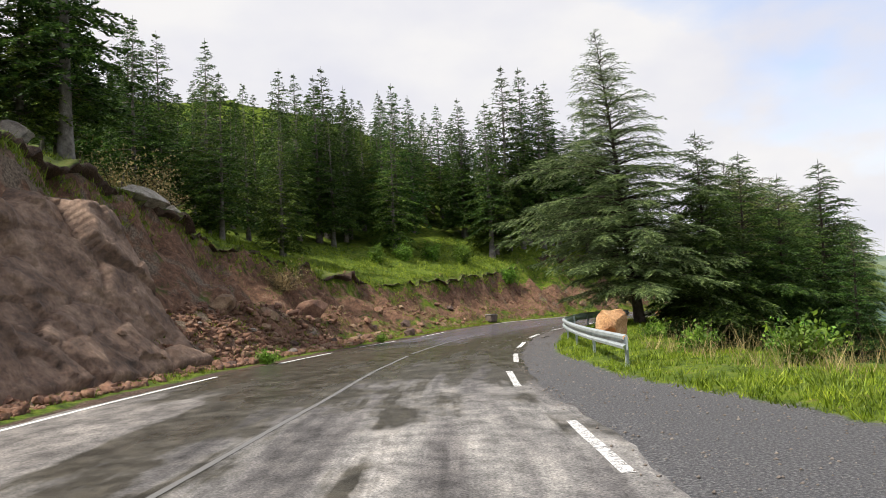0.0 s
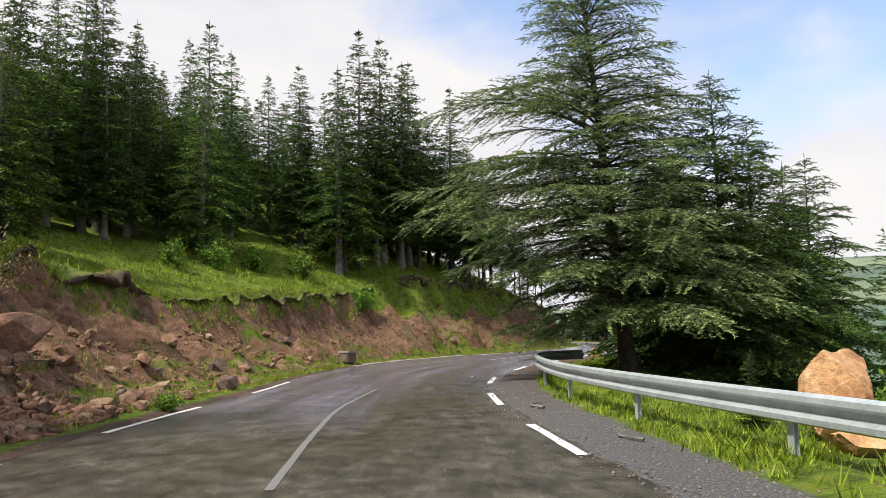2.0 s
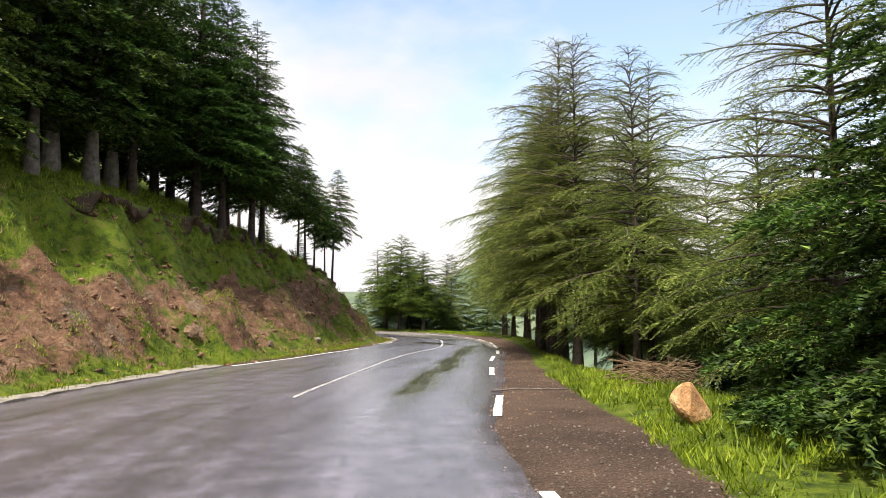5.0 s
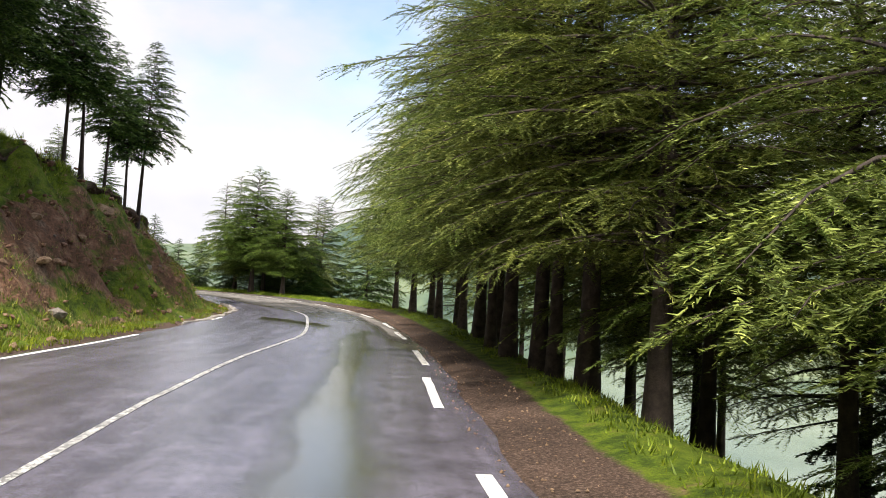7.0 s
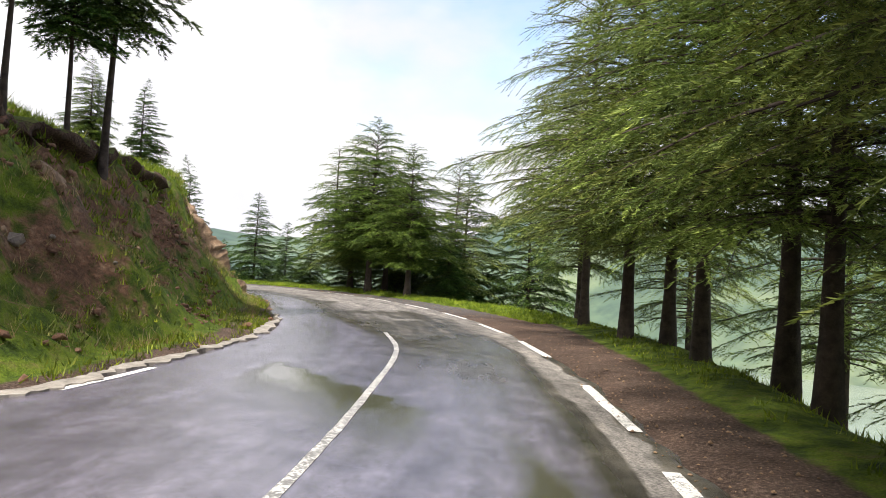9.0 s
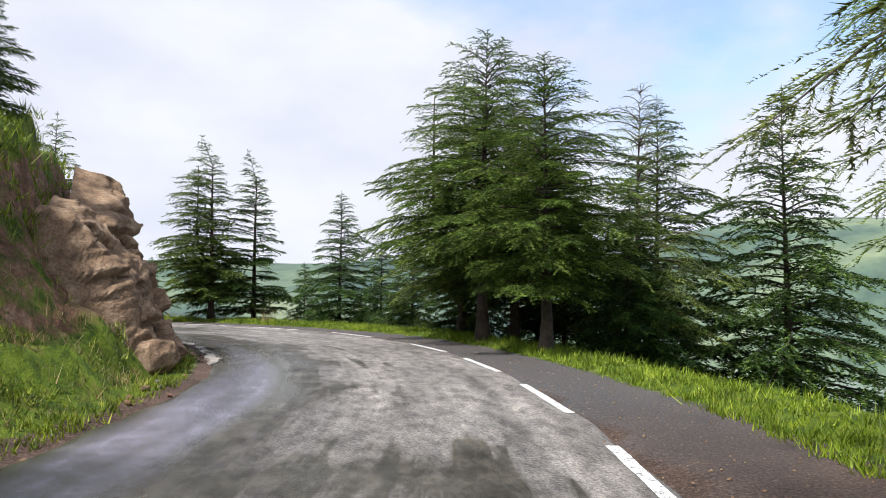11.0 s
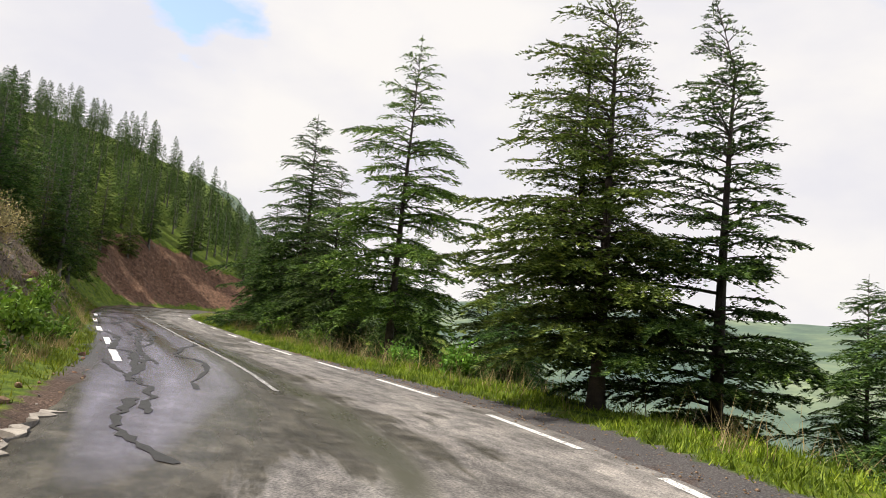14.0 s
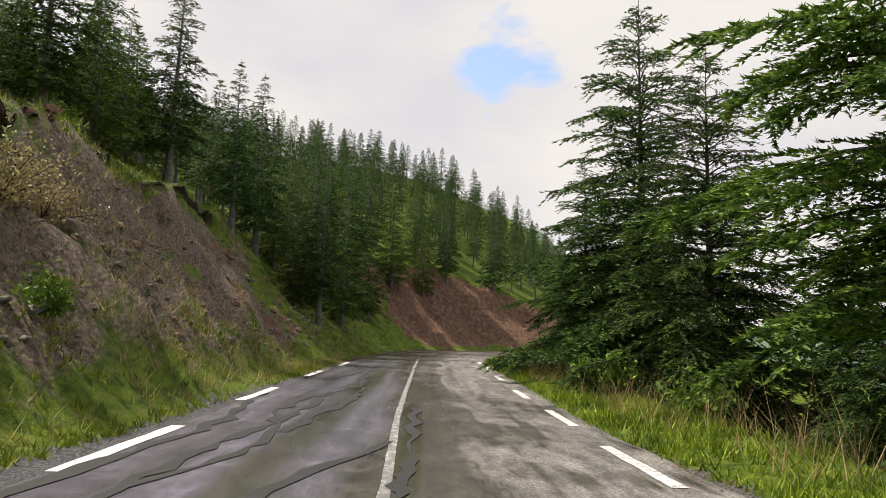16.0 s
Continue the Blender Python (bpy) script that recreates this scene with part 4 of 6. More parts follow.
PROTO["forest2"] = cedar(9, 11.0, 2.0, 0.17, 26, 6, 0.21, 0.15, 36, NEEDLE_DARK, PALE_BARK, limb=3, slim=0.21, taper=1.05, label=FOREST)
PROTO["forest3"] = cedar(10, 9.6, 2.4, 0.08, 25, 6, 0.21, 0.15, 36, NEEDLE_MID, PALE_BARK, limb=3, slim=0.21, taper=1.05, label=FOREST)
PROTO["tall"] = cedar(11, 11.0, 2.3, 0.42, 20, 8, 0.17, 0.15, 44, NEEDLE_DARK, BARK, trunk_r=0.13, lean=0.03, limb=4, slim=0.15, taper=0.8, label="tall thin cedar with a long bare trunk on the bank")
PROTO["bend"] = cedar(17, 10.6, 4.3, 0.20, 24, 8, 0.13, 0.10, 60, NEEDLE_MID, BARK, trunk_r=0.22, droop=0.7, limb=6, slim=0.15, foot=0.42, taper=0.8, jit=0.6, label="wide dark green cedar with a bare trunk beside the bend")
PROTO["dark"] = cedar(16, 12.5, 3.1, 0.20, 26, 7, 0.15, 0.12, 50, NEEDLE_DARK, BARK, trunk_r=0.20, droop=0.8, limb=5, slim=0.17, foot=0.75, taper=0.85, label="large dark cedar with a thick bare trunk")
PROTO["open"] = cedar(14, 12.4, 3.6, 0.19, 23, 6, 0.12, 0.12, 56, NEEDLE_MID, BARK, trunk_r=0.17, droop=0.75, limb=6, slim=0.17, foot=0.5, taper=1.05, jit=1.0, label="tall open cedar with long uneven branches on the verge")
PROTO["far"] = cedar(12, 9.5, 2.1, 0.26, 19, 6, 0.36, 0.24, 15, NEEDLE_DARK, PALE_BARK, limb=2, slim=0.16, taper=1.15, label="distant dark cedar on the hillside")
PROTO["far2"] = cedar(13, 9.5, 2.0, 0.22, 19, 6, 0.36, 0.24, 15, NEEDLE_BLUE, PALE_BARK, limb=2, slim=0.16, taper=1.2, label="distant grey-green cedar on the hillside")

# the big trees behind the guard rail
plant("giant", 9.9, 34.6, 0, 1.06)
for x, y, turn, s, kind in [(13.3, 34.9, 40, 1.02, "giant2"), (16.0, 37.2, 130, 1.0, "giant2"), (18.6, 38.8, 210, 0.98, "giant2"), (15.7, 41.0, 300, 0.95, "giant2"), (21.3, 36.6, 90, 1.0, "wind2"),
                            (15.9, 42.3, 20, 0.9, "giant2"), (18.2, 45.5, 75, 1.05, "row"), (22.5, 42.5, 160, 1.15, "giant2"), (26.0, 40.0, 250, 1.1, "forest3"), (24.5, 47.0, 100, 1.1, "giant2"), (24.6, 51.2, 30, 0.85, "giant2"), (28.2, 54.4, 140, 0.85, "giant2"), (22.4, 48.4, 250, 0.8, "giant2")]:
    plant(kind, x, y, turn, s)
plant("wind2", 6.0, 23.1, 40, 0.11, label="knee-high cedar sapling beside the orange boulder")
# the row along the outer shoulder
ROWS = [(40.3, 85.3), (37.6, 81.9), (35.7, 78.2), (35.9, 77.1), (34.3, 74.8), (32.8, 72.0), (31.9, 70.8), (29.9, 68.0), (28.5, 66.5), (28.3, 65.6), (26.6, 64.2), (25.4, 62.5), (24.3, 60.7), (23.9, 60.0), (23.4, 58.9), (22.4, 57.0), (21.4, 53.4), (26.0, 52.6)]
for k, (x, y) in enumerate(ROWS):
    plant("row" if k % 3 != 1 else "row2", x, y, k * 77 % 360, 0.93 + 0.19 * ((k * 37) % 10) / 10, group="trees along the shoulder")
for k, (x, y) in enumerate([(43.2, 83.0), (41.5, 76.5), (38.5, 71.5), (35.5, 66.0), (32.0, 61.0), (28.5, 56.5), (25.2, 57.8), (24.0, 55.2), (29.6, 60.4), (27.4, 59.0), (32.2, 65.2), (30.8, 63.0)]):
    plant("row2", x, y, k * 95, 0.95 + 0.04 * (k % 4), group="trees along the shoulder")
# the bend
for x, y, turn, s, kind in [(39.4, 101.3, 0, 0.88, "bend"), (40.6, 101.8, 150, 0.84, "bend"), (39.7, 97.3, 250, 0.80, "bend"), (42.6, 104.6, 60, 0.9, "bend"), (43.6, 99.6, 10, 0.85, "row2"),
                            (36.9, 114.5, 120, 0.65, "giant2"), (31.2, 116.9, 170, 0.92, "wind"), (33.2, 118.4, 195, 0.98, "wind2"), (22.3, 125.8, 170, 1.0, "open"), (12.7, 134.4, 60, 1.12, "giant2"),
                            (16.6, 131.0, 10, 0.80, "giant2"), (28.0, 121.6, 220, 0.36, "giant2"), (9.5, 139.5, 140, 0.85, "giant2"), (10.6, 134.6, 75, 0.62, "giant2"), (6.0, 144.0, 40, 0.9, "row"), (1.5, 148.0, 200, 0.9, "giant2"),
                            (35.6, 117.6, 30, 0.40, "giant2"), (26.4, 125.4, 80, 0.48, "giant2"), (39.4, 110.4, 170, 0.50, "giant2"), (40.8, 107.4, 320, 0.55, "giant2"), (39.9, 105.0, 80, 0.85, "cluster"), (38.6, 113.0, 260, 0.5, "giant2"), (20.6, 129.6, 260, 0.55, "giant2"), (14.0, 136.5, 100, 0.6, "giant2"), (25.6, 100.2, 100, 0.5, "wind"), (27.2, 96.5, 10, 0.35, "wind2"), (45.4, 101.6, 120, 0.95, "giant2"), (47.6, 98.2, 300, 1.0, "giant2"), (44.4, 106.4, 70, 0.8, "giant2"), (42.6, 98.4, 200, 0.5, "giant2"), (24.8, 128.6, 20, 0.6, "giant2"), (21.2, 130.6, 140, 0.6, "giant2"), (27.0, 126.4, 240, 0.5, "giant2"), (18.4, 133.8, 310, 0.6, "giant2")]:
    plant(kind, x, y, turn, s)
# marked trees on the bank
for x, y, turn, s, kind in [(24.9, 84.0, 0, 0.74, "tall"), (24.1, 83.3, 120, 0.74, "tall"), (22.9, 82.2, 60, 0.80, "tall"), (21.3, 79.6, 200, 0.86, "tall"), (20.4, 78.4, 280, 0.90, "tall"), (18.6, 79.8, 20, 0.95, "tall"), (13.1, 71.7, 10, 1.0, "dark"), (14.4, 72.3, 100, 0.95, "dark"), (16.2, 73.6, 200, 0.92, "dark"), (15.3, 75.0, 300, 0.95, "dark"), (11.6, 73.5, 50, 1.0, "dark"), (17.8, 77.0, 150, 0.85, "dark"),
                            (18.4, 83.4, 160, 1.1, "tall"), (13.0, 77.0, 230, 1.25, "forest"), (10.2, 70.4, 50, 0.95, "dark"), (8.4, 68.0, 140, 1.2, "forest"), (6.4, 66.4, 10, 1.2, "forest2"), (9.8, 74.5, 300, 1.2, "forest"), (3.8, 63.0, 200, 1.15, "forest3"), (-9.4, 51.4, 20, 0.95, "forest"), (-6.1, 62.9, 140, 0.95, "forest2"), (-4.3, 68.4, 80, 0.95, "forest3"), (13.8, 75.0, 70, 1.25, "forest"), (9.4, 70.6, 190, 1.25, "forest"), (7.0, 67.6, 310, 1.3, "forest"), (5.0, 65.6, 90, 1.3, "forest"), (-8.7, 59.6, 0, 0.95, "forest2"), (-12.1, 56.0, 80, 0.95, "forest"), (3.4, 61.9, 0, 1.05, "forest2"), (1.0, 66.2, 0, 1.0, "forest"), (-13.6, 25.0, 0, 1.0, "forest2"), (-11.7, 22.1, 60, 1.1, "forest2")]:
    plant(kind, x, y, turn, s)


def forest(x0, x1, y0, y1, gap, dmin, dmax, umin, umax, seed, far_from, joined):
    """Fills a stretch of hillside above the cutting with trees at uneven spacing; those far up the slope go into one joined wood."""
    rs = np.random.RandomState(seed)
    xs, ys = np.meshgrid(np.arange(x0, x1, gap), np.arange(y0, y1, gap))
    xs = xs.ravel() + rs.uniform(-0.42, 0.42, xs.size) * gap
    ys = ys.ravel() + rs.uniform(-0.42, 0.42, ys.size) * gap
    u, dl, dr = road_coords(xs, ys)
    zz = terrain(xs, ys)
    side = 0.82 * (xs - 35.0) + 0.574 * (ys - 99.5)
    for x, y, uu, d, z, sd in zip(xs, ys, u, dl, zz, side):
        if not (dmin < d < dmax and umin < uu < umax) or rs.uniform() < 0.06 or (y > 126 and sd > -2):
            continue
        kind, turn, s = rs.randint(6), rs.uniform(0, 360), rs.uniform(0.76, 1.06) * (0.86 if y < 48 else 1.0 if y < 108 else 0.74)
        if d > far_from:
            joined.append((kind % 2, float(x), float(y), float(z) - 0.1, turn, s))
        else:
            plant(("forest", "forest2", "forest3")[kind % 3], float(x), float(y), turn, s, float(z) - 0.1, group="hillside forest")


def join_wood(items, name, label):
    """The distant trees of a wood as one object, too many and too far to pick apart."""
    root = new(name)
    for pname, index in (("trunks", 0), ("crowns", 1)):
        vs, fs, cnt = [], [], 0
        for kind, x, y, z, turn, s in items:
            me = next(o for o in PROTO[("far", "far2")[kind]].children if o.name.startswith(("trunk", "crown")[index])).data
            v = np.empty(len(me.vertices) * 3, np.float32)
            me.vertices.foreach_get("co", v)
            k = me.polygons[0].loop_total
            f = np.empty(len(me.loops), np.int32)
            me.loops.foreach_get("vertex_index", f)
            c, q = math.cos(radians(turn)) * s, math.sin(radians(turn)) * s
            v = v.reshape(-1, 3)
            vs.append(np.stack([v[:, 0] * c - v[:, 1] * q + x, v[:, 0] * q + v[:, 1] * c + y, v[:, 2] * s + z], 1))
            fs.append(f.reshape(-1, k) + cnt)
            cnt += len(v)
        ob = mesh_object(pname, np.concatenate(vs), np.concatenate(fs), PALE_BARK if index == 0 else NEEDLE_DARK, root)
        ob["kind"] = "stuff"
    tagged(root, label, "forest", kind="stuff")


wood_a, wood_b = [], []
forest(-42, 16, 12, 92, 3.5, 9.3, 40, 2.5, 12.2, 3, 17, wood_a)
forest(-80, 12, 108, 215, 3.9, 10.5, 52, 20.8, 23.6, 4, 18, wood_b)
forest(-90, 12, 118, 230, 3.4, 7.0, 55, 23.6, 24.6, 5, 13, wood_b)
forest(-90, 12, 118, 230, 2.9, 2.4, 55, 24.6, 26.6, 6, 7, wood_b)
forest(-90, 12, 118, 230, 3.2, 5.2, 55, 26.6, 29.8, 7, 9, wood_b)
join_wood(wood_a, "forest_stand", "dense dark cedar wood high on the slope")
join_wood(wood_b, "forest_stand", "distant cedar wood along the crest of the hill")
for kind in ("far", "far2"):
    for o in list(PROTO[kind].children) + [PROTO[kind]]:
        bpy.data.objects.remove(o)


# ---- rocks ----
DARK_ROCK = mat_rock("dark_earthy_rock", (0.030, 0.018, 0.015), (0.105, 0.066, 0.052), (0.24, 0.175, 0.14))
def rock_mesh(name, seed, size, subdiv=3, cuts=9, rough=0.10, material=RED_ROCK, taper=0.0):
    """A broken stone: a ball cut by planes and roughened. Its foot is at z = 0."""
    rs = np.random.RandomState(seed)
    bm = bmesh.new()
    bmesh.ops.create_icosphere(bm, subdivisions=subdiv, radius=1.0)
    v = np.array([p.co[:] for p in bm.verts])
    for _ in range(cuts):
        n = rs.normal(size=3)
        n /= np.linalg.norm(n)
        d = rs.uniform(0.45, 0.80)
        over = np.clip(v @ n - d, 0, None)
        v -= over[:, None] * n
    o = rs.uniform(0, 50)
    k = fbm(v[:, 0] * 1.7 + v[:, 2] * 0.8 + o, v[:, 1] * 1.7 - v[:, 2] * 1.3 + o, 4, seed)
    v *= (1 + rough * 2 * k)[:, None]
    v /= np.abs(v).max(0)
    v[:, :2] *= (1 - taper * np.clip(v[:, 2:3] * 0.5 + 0.5, 0, 1))
    v[:, 0] += 0.25 * taper * v[:, 2]
    v *= np.array(size) / 2
    v[:, 2] += size[2] * 0.42
    for p, q in zip(bm.verts, v):
        p.co = q
    me = bpy.data.meshes.new(name)
    bm.to_mesh(me)
    bm.free()
    me.materials.append(material)
    return me


def place(name, me, x, y, turn=(0, 0, 0), scale=1.0, sink=0.0, z=None, parent=None):
    ob = new(name, me)
    z = ground_z(x, y) - sink if z is None else z
    ob.matrix_basis = pose(x, y, z, *turn) @ Matrix.Scale(scale, 4)
    if parent is not None:
        ob.parent = parent
    return ob


tagged(place("boulder", rock_mesh("boulder", 29, (1.75, 1.2, 1.42), 4, 16, 0.07, ORANGE_ROCK, 0.4), 6.25, 21.9, (4, -6, 20), 1, 0.05), "large upright orange sandstone boulder behind the guard rail", "boulder")
tagged(place("boulder", rock_mesh("boulder_slab", 22, (1.25, 0.8, 0.5), 3, 10, 0.06, ORANGE_ROCK), 6.0, 21.1, (0, 4, -10), 1, 0.06), "low broken orange stone lying in grass", "boulder")
tagged(place("boulder", rock_mesh("verge_block", 23, (1.15, 0.75, 0.72), 3, 12, 0.05), -5.4, 31.2, (3, -4, 25), 1.45, 0.08), "angular red-brown block fallen on the verge", "boulder")
tagged(place("boulder", rock_mesh("verge_block_small", 24, (0.75, 0.65, 0.66), 3, 12, 0.05), -6.6, 31.6, (10, 4, 70), 1.2, 0.05), "angular red stone fallen beside a larger block", "boulder")


def marker_block():
    root = new("marker_stone")
    bm = bmesh.new()
    bmesh.ops.create_cube(bm, size=1.0, matrix=Matrix.Diagonal((0.85, 0.5, 0.46, 1)))
    bmesh.ops.bevel(bm, geom=bm.edges[:], offset=0.05, segments=2, affect="EDGES")
    for v in bm.verts:
        v.co += Vector((noise.noise(v.co * 4), noise.noise(v.co * 4 + Vector((5, 0, 0))), noise.noise(v.co * 4 + Vector((0, 7, 0))))) * 0.03
        v.co.z += 0.24
    part("body", bm, mat_plain("dark_weathered_block", (0.07, 0.05, 0.04), (0.20, 0.15, 0.12), 5, 0.9, 0, 0.6), root)
    bm = bmesh.new()
    bmesh.ops.create_cube(bm, size=1.0, matrix=Matrix.Diagonal((0.90, 0.54, 0.10, 1)))
    bmesh.ops.bevel(bm, geom=bm.edges[:], offset=0.025, segments=2, affect="EDGES")
    for v in bm.verts:
        v.co.z += 0.50
    part("cap", bm, CONCRETE, root, "pale chipped concrete cap")
    root.matrix_basis = pose(2.85, 48.7, ground_z(2.85, 48.7) - 0.03, 0, 2, 58)
    return tagged(root, "squat stone block with a pale cap on the verge", "marker stone")


marker_block()
tagged(place("marker_stone", rock_mesh("shoulder_stone", 25, (0.55, 0.5, 0.62), 3, 10, 0.05, ORANGE_ROCK), 13.2, 44.6, (0, 0, 10), 1, 0.03), "upright rust-coloured stone on the outer shoulder", "marker stone")
tagged(place("boulder", rock_mesh("crest_rock", 26, (2.4, 1.3, 0.9), 4, 12, 0.10, PALE_ROCK), -11.0, 26.0, (0, 18, 60), 1, 0.3), "pale lichen-covered rock on the crest of the cutting", "boulder")
tagged(place("boulder", rock_mesh("crest_rock_low", 27, (1.4, 0.9, 0.7), 3, 12, 0.10, PALE_ROCK), -10.6, 27.9, (0, 12, 60), 1, 0.2), "pale rock below the crest of the cutting", "boulder")
tagged(place("boulder", rock_mesh("top_rock", 28, (1.8, 1.3, 1.2), 3, 12, 0.10, GREY_ROCK), -12.8, 20.5, (0, 0, 40), 1, 0.35), "grey rock standing above the cutting", "boulder")


def slabs(name, label, material, items, seed, group):
    """Large faces of bedrock that stand out of the cutting; items: station, distance from the edge, width, depth, height, lean."""
    for k, (u, d, w, t, h, lean) in enumerate(items):
        i = np.interp(u, SU, np.arange(len(SU)))
        p = np.array([np.interp(i, np.arange(len(SL)), SL[:, c]) for c in (0, 1)])
        tn = np.array([np.interp(i, np.arange(len(SL)), STAN[:, c]) for c in (0, 1)])
        nrm = np.array([-tn[1], tn[0]])
        q = p + nrm * d
        turn = math.degrees(math.atan2(tn[1], tn[0]))
        ob = place(name, rock_mesh(name, seed + k, (w, t, h), 4, 14, 0.09, material), q[0], q[1], (lean, 0, turn), 1, 0.35)
        tagged(ob, label, "rock", group)


def facets(x, y, sx, sy, seed):
    """Broken faces: uneven cells, each a tilted plane; also the distance to the joint between two cells."""
    X, Y = x / sx, y / sy
    ix, iy = np.floor(X).astype(np.int64), np.floor(Y).astype(np.int64)
    d1, d2 = np.full(X.shape, 9.0), np.full(X.shape, 9.0)
    h = np.zeros(X.shape)
    for i in (-1, 0, 1):
        for j in (-1, 0, 1):
            cx, cy = ix + i, iy + j
            rx, ry = X - cx - lattice(cx, cy, seed), Y - cy - lattice(cx, cy, seed + 1)
            d = np.hypot(rx, ry)
            plane = lattice(cx, cy, seed + 2) - 0.5 + 1.1 * (lattice(cx, cy, seed + 3) - 0.5) * rx + 1.1 * (lattice(cx, cy, seed + 4) - 0.5) * ry
            near = d < d1
            d2 = np.where(near, d1, np.minimum(d2, d))
            h = np.where(near, plane, h)
            d1 = np.where(near, d, d1)
    return h, d2 - d1


def cliff(name, label, u0, u1, d0, run, high, amp, bed, seed, material, warp=0.5, fine=0.14, blocks_out=60):
    """A face of broken bedrock in front of the cutting: blocks stand out of it by up to amp; bed is the height of a layer."""
    a0, a1 = np.interp([u0, u1], SU, ARC)
    na, nt = int((a1 - a0) / fine), int(math.hypot(run, high) / (0.8 * fine))
    A, T = np.meshgrid(np.linspace(a0, a1, na), np.linspace(0, 1, nt), indexing="ij")
    U = np.interp(A, ARC, SU)
    i = np.interp(U, SU, np.arange(len(SU)))
    P = np.stack([np.interp(i, np.arange(len(SL)), SL[:, c]) for c in (0, 1)], -1)
    tn = np.stack([np.interp(i, np.arange(len(SL)), STAN[:, c]) for c in (0, 1)], -1)
    inw = np.stack([-tn[..., 1], tn[..., 0]], -1)
    H = high * (0.80 + 0.30 * fbm(A * 0.30, A * 0 + seed, 3, seed))
    ends = smooth01(A, a0, a0 + 1.6) * (1 - smooth01(A, a1 - 1.6, a1))
    H = H * (0.25 + 0.75 * ends)
    z = H * T
    lean = math.radians(24)
    wx = A * math.cos(lean) + z * math.sin(lean) + warp * fbm(A * 0.9, z * 0.9, 3, seed + 1)
    wz = -A * math.sin(lean) * 0.35 + z + warp * fbm(A * 0.9 + 9, z * 0.9, 3, seed + 2)

    big, g1 = facets(wx, wz, 2.1, bed * 2.8, seed)
    mid, g2 = facets(wx, wz, 0.9, bed * 1.1, seed + 7)
    small, g3 = facets(wx, wz, 0.38, bed * 0.5, seed + 13)
    out = amp * (1.05 * big + 0.30 * mid + 0.11 * small) + 0.03 * fbm(A * 3.6, z * 3.6, 4, seed + 4)
    out = out - amp * (0.22 * np.exp(-g1 / 0.05) + 0.10 * np.exp(-g2 / 0.06))
    out = (out + 0.30) * ends * smooth01(T, 0.0, 0.06) * (1 - smooth01(T, 0.86, 1.0)) - 0.35 * smooth01(T, 0.9, 1.0) - 0.25 * (1 - ends)
    c, s = high / math.hypot(run, high), run / math.hypot(run, high)
    Q = P + inw * (d0 + run * T - out * c)[..., None]
    v = np.concatenate([Q, (z - 0.15 + out * s)[..., None]], -1).reshape(-1, 3)
    k = np.arange(na - 1)[:, None] * nt + np.arange(nt - 1)[None]
    f = np.stack([k, k + nt, k + nt + 1, k + 1], -1).reshape(-1, 4)
    root = tagged(mesh_object(name, v, f, material), label, "rock face")
    rs = np.random.RandomState(seed)
    meshes = [rock_mesh("block", seed * 10 + j, (1.0, 0.7 + 0.1 * j, 0.55 + 0.1 * (j % 2)), 2, 12, 0.05, material) for j in range(4)]
    q = v.reshape(na, nt, 3)
    for _ in range(blocks_out):
        a, b = rs.randint(int(na * 0.08), int(na * 0.92)), rs.randint(2, int(nt * 0.86))
        s = 0.22 + 0.75 * rs.uniform() ** 2.5
        ob = new("block", meshes[rs.randint(4)])
        ob.matrix_basis = pose(q[a, b, 0], q[a, b, 1], q[a, b, 2] - 0.25 * s, rs.uniform(-25, 25), rs.uniform(-25, 25), rs.uniform(0, 360)) @ Matrix.Scale(s, 4)
        ob.parent = root
    return root


cliff("rock_face", "weathered red-brown rock face with deep joints in the cutting", 1.7, 3.9, 1.45, 3.7, 6.5, 0.55, 0.75, 31, SLAB_ROCK, 0.25, 0.085, 6)
cliff("rock_face", "broken reddish layered outcrop on the inner side of the bend", 16.3, 19.0, 0.95, 1.9, 4.9, 0.40, 0.20, 37, STRATA, 0.22, 0.07, 10)
cliff("rock_face", "dark earth and stone scar high in the bank", 21.0, 23.2, 2.75, 1.6, 3.9, 0.5, 0.32, 41, DARK_ROCK, 0.5, 0.09, 16)
slabs("boulder", "stone bedded in the earthy bank", STRATA, [(13.4, 3.6, 1.0, 0.8, 0.7, 10), (13.0, 4.4, 1.2, 0.9, 0.7, 15), (4.7, 3.2, 1.3, 0.9, 0.8, 10), (5.0, 3.6, 1.1, 0.8, 0.7, 10), (4.5, 4.2, 1.5, 0.9, 0.9, 10), (5.5, 3.9, 1.0, 0.8, 0.6, 10)], 380, "bedded stones")


